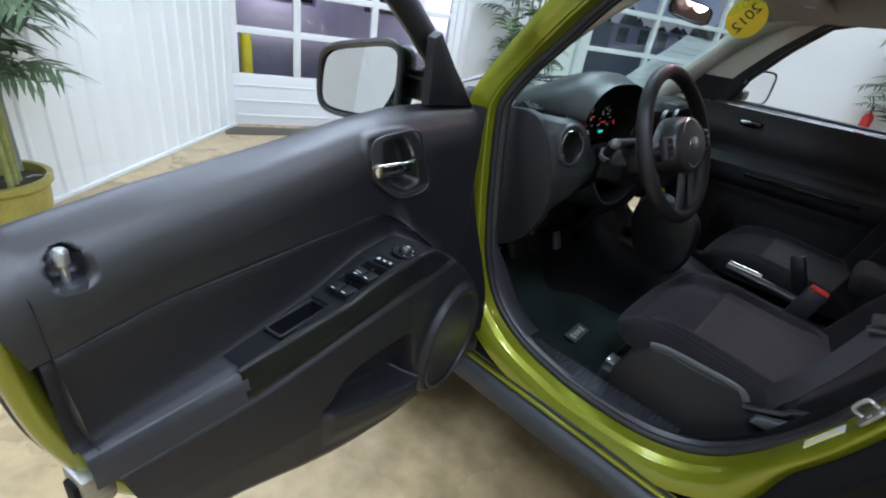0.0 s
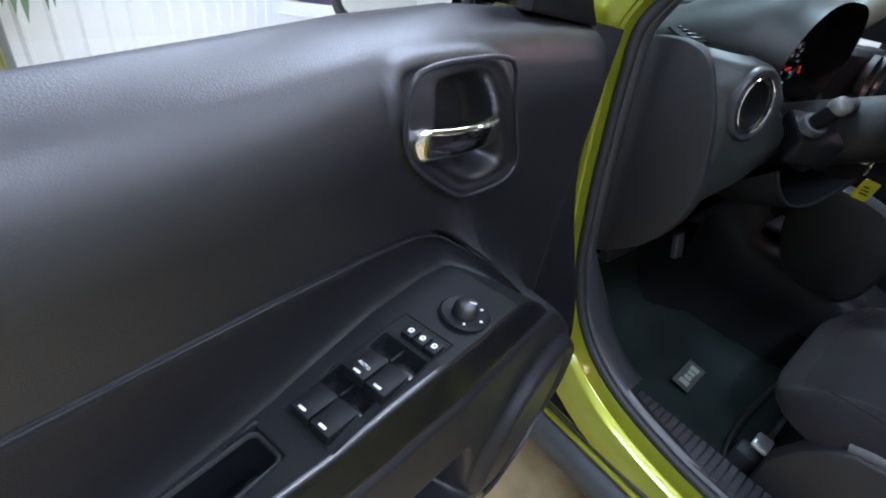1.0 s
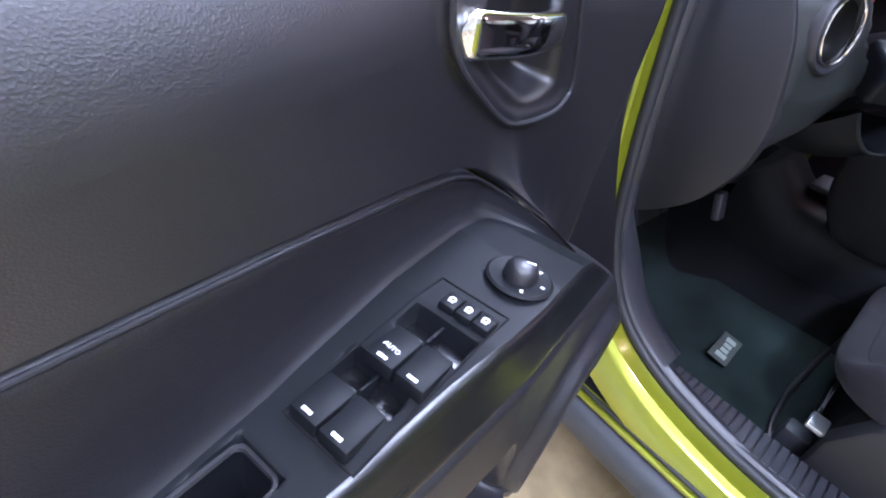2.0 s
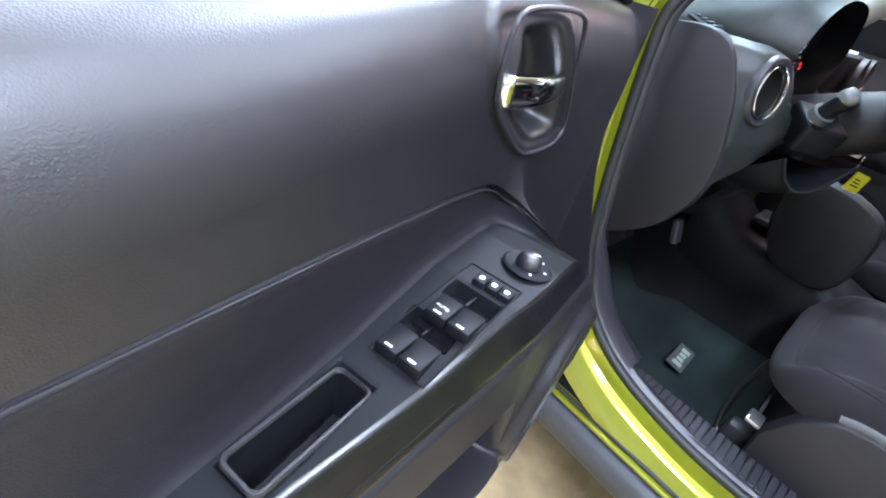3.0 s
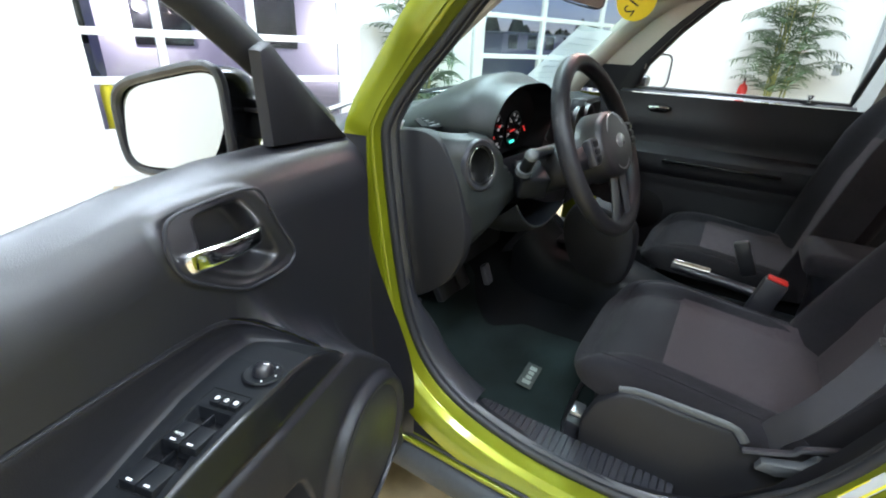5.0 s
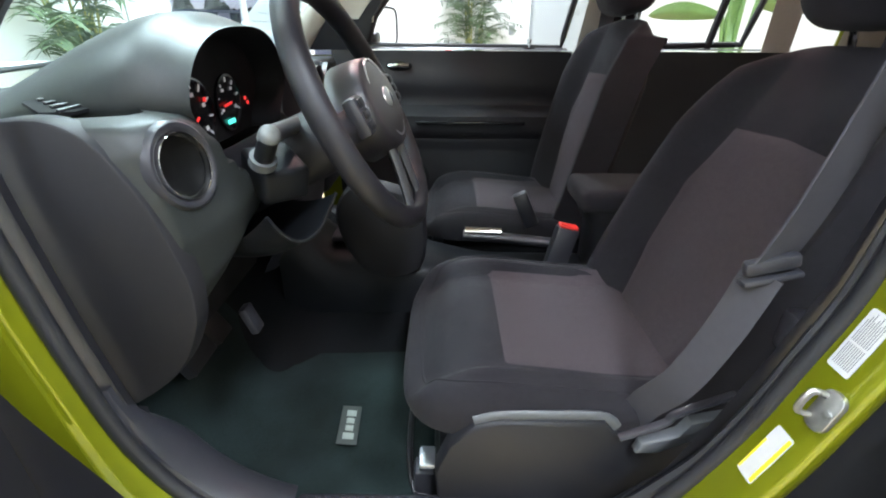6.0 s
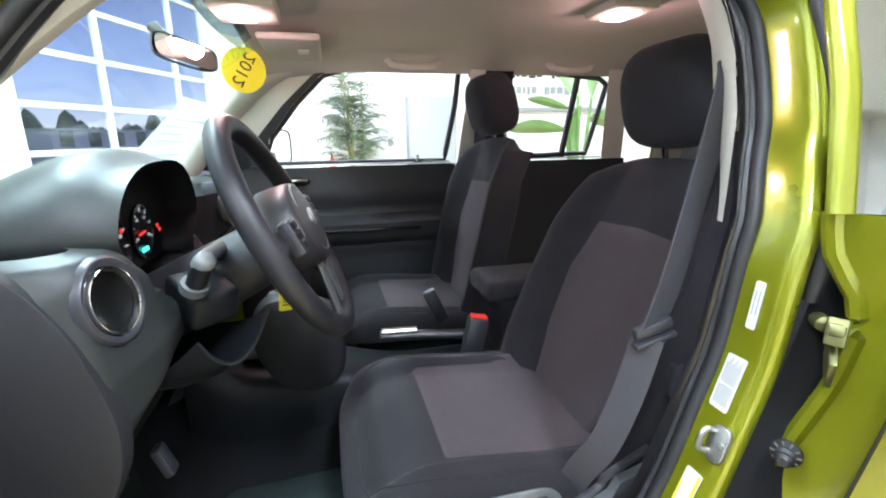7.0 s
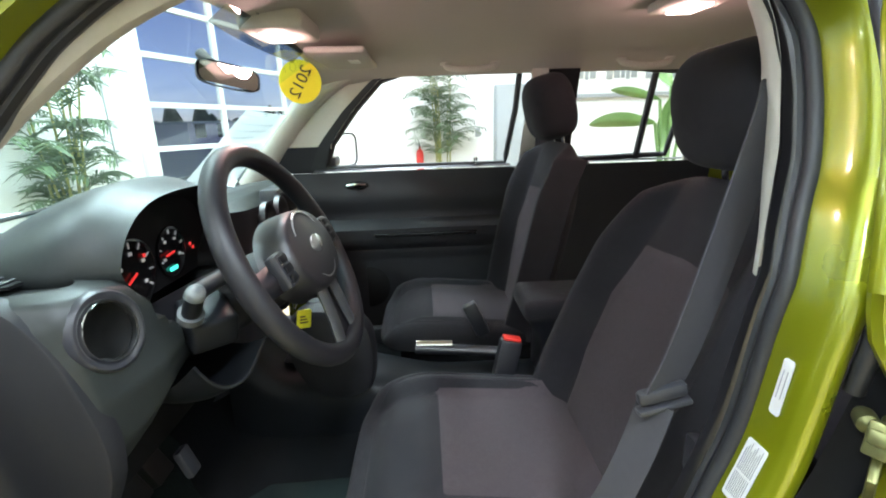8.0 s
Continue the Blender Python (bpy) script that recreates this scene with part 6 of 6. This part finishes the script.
part("belt_slot", block(-0.672, -0.640, -0.02, 0.035, 0.80, 0.855, 0.006), PLASTIC_GREY, car)
# near-black sheet standing in for the shade behind the pillar
part("pillar_gap_shade", grid(6, 24, lambda a, b: (lambda z: (-side_x(z) - 0.066 - 0.11 * a, lerp([(0.45, 0.16), (0.62, 0.11), (0.72, 0.07), (0.82, 0.03), (0.91, -0.005), (1.04, -0.04), (1.42, -0.08)], z)[0] - 0.02 - 0.10 * math.sin(math.pi * a), z))(0.42 + 1.0 * b)), DARK, car)
part("rear_seal", tube(curve_points([(-0.706, -0.050, 1.345), (-0.748, -0.050, 1.24), (-0.772, -0.048, 1.14), (-0.776, -0.044, 1.06), (-0.770, -0.040, 0.99)], 24), 0.0090, 10), RUBBER, car, "black rubber door seal")


def jamb(z, out):
    """A frame on the painted jamb of the centre pillar: across (outwards), up, and off the surface."""
    k = min((i for i in range(220) if ring_line[i].y < 0.25), key=lambda i: abs(ring_line[i].z - z))
    p, o = ring_line[k], ring_out[k]
    e1, n = Vector((-1, 0, 0)), -o
    e2 = n.cross(e1)
    at = Vector((-side_x(p.z) - out, p.y, p.z)) + o * 0.003 + n * 0.0015
    return Matrix(((e1.x, e2.x, n.x, at.x), (e1.y, e2.y, n.y, at.y), (e1.z, e2.z, n.z, at.z), (0, 0, 0, 1)))


def label_plate(z, out, w, h, tilt, lines, yellow=False):
    """A sticker with rows of unreadable print, on the pillar."""
    m = jamb(z, out) @ pose(0, 0, 0, 0, 0, tilt)
    plate = part("label", moved(prism(rounded(w, h, 0.003), 0.0010), m), LABEL, car, "yellow and white warning label" if yellow else "white printed label on the pillar")
    if yellow:
        part("yellow_edge", moved(block(w * 0.30, w * 0.48, -h * 0.46, h * 0.46, 0.0010, 0.0014, 0), m), YELLOW, plate, "bright yellow edge", smooth=False)
        part("yellow_edge", moved(block(-w * 0.48, -w * 0.38, -h * 0.46, h * 0.20, 0.0010, 0.0014, 0), m), YELLOW, plate, "bright yellow edge", smooth=False)
    for k in range(0 if yellow else lines):
        x0 = (k + 0.5) / lines - 0.5
        for y0, y1 in ((-0.42, -0.06), (-0.02, 0.34 + 0.06 * (k % 3))) if lines > 4 else ((-0.20, 0.30),):
            part("print_bar", moved(block(x0 * w * 0.80 - 0.0004, x0 * w * 0.80 + 0.0004, y0 * h, y1 * h, 0.0010, 0.0014, 0), m), LABEL_INK, plate, smooth=False)
    return plate


label_plate(0.970, 0.038, 0.013, 0.062, 0, 2)
label_plate(0.868, 0.034, 0.028, 0.074, 0, 9)
label_plate(0.722, 0.040, 0.026, 0.075, 0, 3, True)
SJ = jamb(0.806, 0.056) @ Matrix.Diagonal((0.80, 0.80, 0.95, 1))
striker = part("striker", moved(prism(rounded(0.034, 0.062, 0.014), 0.006, 0.002), SJ), STEEL, car, "zinc plated door striker")
part("loop", moved(tube(curve_points([(-0.010, 0.018, 0.004), (-0.012, 0.018, 0.018), (-0.012, 0.010, 0.023), (-0.012, -0.010, 0.023), (-0.012, -0.018, 0.018), (-0.010, -0.018, 0.004)], 20), 0.0045, 8), SJ), STEEL, striker)
part("screw", moved(lathe([(0.006, 0.006), (0.006, 0.009), (0.0, 0.010)], 12), SJ @ Matrix.Translation((0.008, 0.0, 0))), STEEL, striker)

# ---- the rear door, open ----
REAR_M = Matrix(((-0.71, -0.704, 0, -0.800), (-0.704, 0.71, 0, -0.035), (0, 0, 1, 0), (0, 0, 0, 1)))


def rear_skin(a, b):
    z = 0.40 + 0.70 * b
    u0 = lerp([(0.40, -0.12), (0.60, -0.095), (0.71, -0.055), (0.81, -0.020), (0.90, 0.010), (0.96, 0.020), (1.0, 0.017), (1.05, -0.012), (1.09, -0.020), (1.11, -0.020)], z)[0]
    crease = 0.018 * math.exp(-((z - 0.93) / 0.07) ** 2)
    return u0 + 0.98 * a, 0.045 * math.sin(min(1, a * 6) * 1.57) - 0.01 + crease * min(1, a * 8), z


rear_door = part("rear_door", grid(24, 30, rear_skin), PAINT, car, "lime green rear door standing open")
rear_door.matrix_world = REAR_M
part("door_edge", tube([Vector(rear_skin(0.0, k / 30)) + Vector((0.006, 0.0, 0)) for k in range(31)], 0.011, 8), PAINT, rear_door)
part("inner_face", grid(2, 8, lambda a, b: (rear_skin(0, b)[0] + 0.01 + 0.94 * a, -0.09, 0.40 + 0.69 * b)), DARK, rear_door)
part("window_strip", block(0.035, 0.95, 0.03, 0.048, 1.092, 1.118, 0.006), SILVER, rear_door, "satin window strip")
rear_frame = curve_points([(-0.010, 0.0, 1.10), (-0.020, -0.02, 1.22), (-0.036, -0.05, 1.36), (0.03, -0.075, 1.43), (0.5, -0.09, 1.46), (0.85, -0.08, 1.42), (0.90, -0.02, 1.10)], 40)
part("frame_seal", tube(rear_frame, 0.004, 10, up=(0, 1, 0)), RUBBER, rear_door, "black window frame")
part("frame_skin", tube([p + Vector((-0.002, 0.012, 0.0)) for p in rear_frame], 0.013, 14, flat=0.5, up=(0, 1, 0)), PAINT, rear_door)
rwin = part("rear_window", (list(rear_frame), [tuple(range(40))]), TINT, rear_door, "tinted rear door window", smooth=False)
rwin.visible_shadow = False
part("door_handle", block(0.62, 0.84, 0.05, 0.075, 0.93, 0.965, 0.012), PAINT, rear_door)
# hinge, check strap and wiring boot in the gap
hinge = part("door_hinge", moved(join(block(-0.035, 0.030, -0.008, 0.008, -0.007, 0.007, 0.003), block(0.010, 0.045, -0.006, 0.006, -0.028, -0.007, 0.003), block(-0.030, -0.016, -0.010, 0.010, -0.018, 0.014, 0.003)), Matrix.Translation((-0.800, -0.050, 0.962)) @ pose(0, 0, 0, 0, 20, -60)), BRASSY, car, "zinc plated door hinge")
part("hinge_pin", moved(lathe([(0.007, -0.012), (0.0095, -0.006), (0.0095, 0.010), (0.005, 0.014), (0.0, 0.015)], 18), Matrix.Translation((-0.782, -0.045, 0.968)) @ pose(0, 0, 0, 0, -90, -30)), BRASSY, hinge)
part("hinge_leaf", moved(block(-0.03, 0.05, -0.004, 0.004, -0.02, 0.02, 0.003), Matrix.Translation((-0.800, -0.045, 0.930)) @ pose(0, 0, 0, 0, -25, -50)), BRASSY, hinge)
part("bolt", moved(lathe([(0.010, 0.0), (0.010, 0.008), (0.0, 0.009)], 6), Matrix.Translation((-0.800, -0.05, 1.02)) @ pose(0, 0, 0, 90, 0, -40)), BRASSY, hinge)
boot = part("wiring_boot", moved(lathe([(0.030, 0.0), (0.030, 0.006), (0.018, 0.010), (0.020, 0.02), (0.014, 0.026), (0.016, 0.036), (0.010, 0.045)], 18), Matrix.Translation((-0.790, -0.020, 0.80)) @ pose(0, 0, 0, 90, 0, -150) @ Matrix.Scale(0.58, 4)), RUBBER, car, "ribbed rubber wiring boot")
for k in range(10):
    a = 2 * math.pi * k / 10
    part("boot_fin", moved(block(0.016, 0.028, -0.002, 0.002, 0.004, 0.010, 0.001), Matrix.Translation((-0.790, -0.020, 0.80)) @ pose(0, 0, 0, 90, 0, -150) @ Matrix.Scale(0.58, 4) @ pose(0, 0, 0, 0, 0, math.degrees(a))), STEEL, boot)

# ---- headliner fittings ----
def grab_handle(y):
    h = part("grab_handle", tube(curve_points([(0.535, y - 0.085, 1.452), (0.515, y - 0.075, 1.432), (0.505, y, 1.422), (0.515, y + 0.075, 1.432), (0.535, y + 0.085, 1.452)], 18), 0.011, 8), BEIGE, car, "beige grab handle")
    for s in (-1, 1):
        part("mount", block(0.515, 0.555, y + s * 0.085 - 0.018, y + s * 0.085 + 0.018, 1.440, 1.465, 0.006), BEIGE, h)


grab_handle(0.185)
grab_handle(-0.42)
visor = part("sun_visor", block(0.16, 0.52, 0.50, 0.66, 1.436, 1.454, 0.008, 3), LINER, car, "beige sun visor")
part("visor_label", block(0.30, 0.37, 0.535, 0.565, 1.4345, 1.4358, 0.0004), LABEL, visor, "pale label on the visor")
pod = part("map_lamp", block(-0.138, 0.032, 0.585, 0.715, 1.438, 1.477, 0.010), BEIGE, car, "beige overhead lamp housing")
part("lens", block(-0.103, -0.018, 0.630, 0.685, 1.432, 1.4392, 0.004), LENS_GLOW, pod, "lit lamp lens")
dome = part("dome_lamp", block(-0.12, 0.02, -0.305, -0.175, 1.478, 1.502, 0.010), BEIGE, car, "beige dome lamp housing")
part("lens", block(-0.095, -0.005, -0.27, -0.21, 1.473, 1.4795, 0.004), LENS_GLOW, dome, "lit lamp lens")
# inside mirror
RVM = Matrix.Translation((-0.067, 0.767, 1.362)) @ pose(0, 0, 0, -11, 10, -44) @ Matrix.Scale(0.88, 4)
inner_mirror = part("inside_mirror", moved(grid(40, 10, lambda a, b: (
    0.078 * (abs(math.cos(6.2832 * a)) ** 0.5) * math.copysign(1, math.cos(6.2832 * a)) * (1 - 0.35 * b ** 3), 0.03 * b,
    0.030 * (abs(math.sin(6.2832 * a)) ** 0.5) * math.copysign(1, math.sin(6.2832 * a)) * (1 - 0.4 * b ** 3)), loop_u=True), RVM), PLASTIC, car, "black inside mirror")
part("mirror_glass", moved(prism(rounded(0.144, 0.050, 0.018), 0.003), RVM @ Matrix.Translation((0, 0.003, 0)) @ pose(0, 0, 0, 90)), MIRROR, inner_mirror)
part("stem", tube([(-0.066, 0.785, 1.37), (-0.06, 0.81, 1.393), (-0.055, 0.828, 1.412)], 0.012, 10), PLASTIC, inner_mirror)
# pedals
for x, y, z, w in ((-0.42, 0.93, 0.60, 0.045), (-0.30, 0.95, 0.57, 0.03)):
    pedal = part("pedal", moved(block(-w, w, -0.012, 0.012, -0.035, 0.035, 0.006), Matrix.Translation((x, y, z)) @ pose(0, 0, 0, -30)), RUBBER, car, "black rubber pedal")
    part("arm", tube([(x, y + 0.01, z + 0.03), (x, y + 0.06, z + 0.25)], 0.010, 8), STEEL, pedal)
part("bonnet_release", moved(block(-0.015, 0.015, -0.008, 0.008, -0.035, 0.02, 0.005), Matrix.Translation((-0.430, 0.800, 0.690)) @ pose(0, 0, 0, -20)), PLASTIC_GREY, car, "grey bonnet release")

# ---- loose things in the car ----
mat = empty("floor_mat", "dark pile floor mat with a pale woven tab", "floor mat", at=(0, 0, 0))
part("mat_body", grid(30, 40, lambda a, b: (-0.62 + 0.46 * a + 0.02 * b, 0.46 + 0.56 * b, 0.412 + 0.17 * smooth01((b - 0.62) * 2.4) + 0.004 * math.sin(9 * a + 5 * b))), MAT_PILE, mat, "dark teal-black pile")
part("binding", tube([(-0.62 + 0.46 * a / 12, 0.46, 0.414 + 0.004 * math.sin(9 * a / 12)) for a in range(13)], 0.006, 6), RUBBER, mat)
TAB_THREAD = material("pale_thread", (0.26, 0.30, 0.27), 0.8, vary=0.3, fine=700)
TAB = Matrix.Translation((-0.432, 0.641, 0.424)) @ pose(0, 0, 0, 8, 0, 3)
tab = part("woven_tab", moved(block(-0.05, 0.05, -0.020, 0.020, 0, 0.002, 0.0008), TAB), material("tab_weave", (0.045, 0.055, 0.05), 0.8), mat, "grey woven tab")
for k, (x, w, h) in enumerate(((-0.030, 0.016, 0.022), (-0.010, 0.014, 0.016), (0.009, 0.014, 0.016), (0.029, 0.016, 0.020))):
    part("tab_mark", moved(block(x - w / 2, x + w / 2, -h / 2 - 0.001, h / 2 - 0.001, 0.0019, 0.0029, 0.0006), TAB), TAB_THREAD, tab)

sheet = empty("price_sheet", "translucent white printed sheet standing inside the windscreen", "paper")
sp = [Vector(p) for p in ((0.14, 1.05, 1.075), (0.43, 1.00, 1.075), (0.553, 0.828, 1.296), (0.318, 0.880, 1.308))]
part("sheet", grid(10, 10, lambda a, b: sp[0].lerp(sp[1], a).lerp(sp[3].lerp(sp[2], a), b) + Vector((0, 0.012 * math.sin(math.pi * a), 0.0))), PAPER, sheet)
for k in range(9):
    b = 0.15 + 0.085 * k
    p0, p1 = sp[0].lerp(sp[3], b).lerp(sp[1].lerp(sp[2], b), 0.12), sp[0].lerp(sp[3], b).lerp(sp[1].lerp(sp[2], b), 0.85 if k % 3 else 0.6)
    part("print_bar", tube([p0 + Vector((0, -0.005, 0)), p0.lerp(p1, 0.5) + Vector((0, 0.008, 0)), p1 + Vector((0, -0.005, 0))], 0.0011, 4), GREY_PAINT, sheet)

sticker = empty("year_sticker", "round yellow vinyl sticker with dark figures on the windscreen", "sticker")
SX, SK = 0.45, 0.80
c = screen_point(SX, SK)
dn = Vector((-0.88, -0.45, -0.12)).normalized()
du = Vector((0, 0, 1)).cross(dn).normalized()
dv = dn.cross(du)
c = c + dn * 0.012 + Vector((-0.024, -0.026, 0.0))
SM = Matrix(((du.x, dv.x, dn.x, c.x), (du.y, dv.y, dn.y, c.y), (du.z, dv.z, dn.z, c.z), (0, 0, 0, 1)))
part("disc", moved(prism([(0.064 * math.cos(2 * math.pi * k / 40), 0.064 * math.sin(2 * math.pi * k / 40)) for k in range(40)], 0.001), SM @ Matrix.Translation((0, 0, 0.004))), YELLOW, sticker)
writing("figures", "2012", 0.050, SM @ Matrix.Translation((0, 0, 0.007)) @ pose(0, 0, 0, 0, 0, 62) @ Matrix.Diagonal((-1, 1, 1, 1)), BLACK_INK, sticker)

keys = empty("car_keys", "key in the ignition with a yellow tag", "keys")
part("key", block(-0.315, -0.295, 0.620, 0.70, 0.932, 0.942, 0.003), STEEL, keys)
part("ring", tube([(-0.305 + 0.012 * math.cos(k), 0.615, 0.925 + 0.012 * math.sin(k)) for k in [i * 0.5236 for i in range(12)]], 0.0016, 6, closed=True, up=(0, 1, 0)), CHROME, keys)
tag_plate = part("tag", moved(prism(rounded(0.028, 0.036, 0.004), 0.003), Matrix.Translation((-0.308, 0.600, 0.893)) @ pose(0, 0, 0, 90, 0, -55) @ pose(0, 0, 0, 0, 0, -8)), YELLOW_TAG, keys, "bright yellow key tag")
for k in range(3):
    part("tag_mark", moved(block(-0.008, 0.008 - 0.003 * k, -0.008 + 0.006 * k, -0.0055 + 0.006 * k, 0.003, 0.0036, 0), Matrix.Translation((-0.308, 0.600, 0.893)) @ pose(0, 0, 0, 90, 0, -55) @ pose(0, 0, 0, 0, 0, -8)), BLACK_INK, tag_plate, smooth=False)
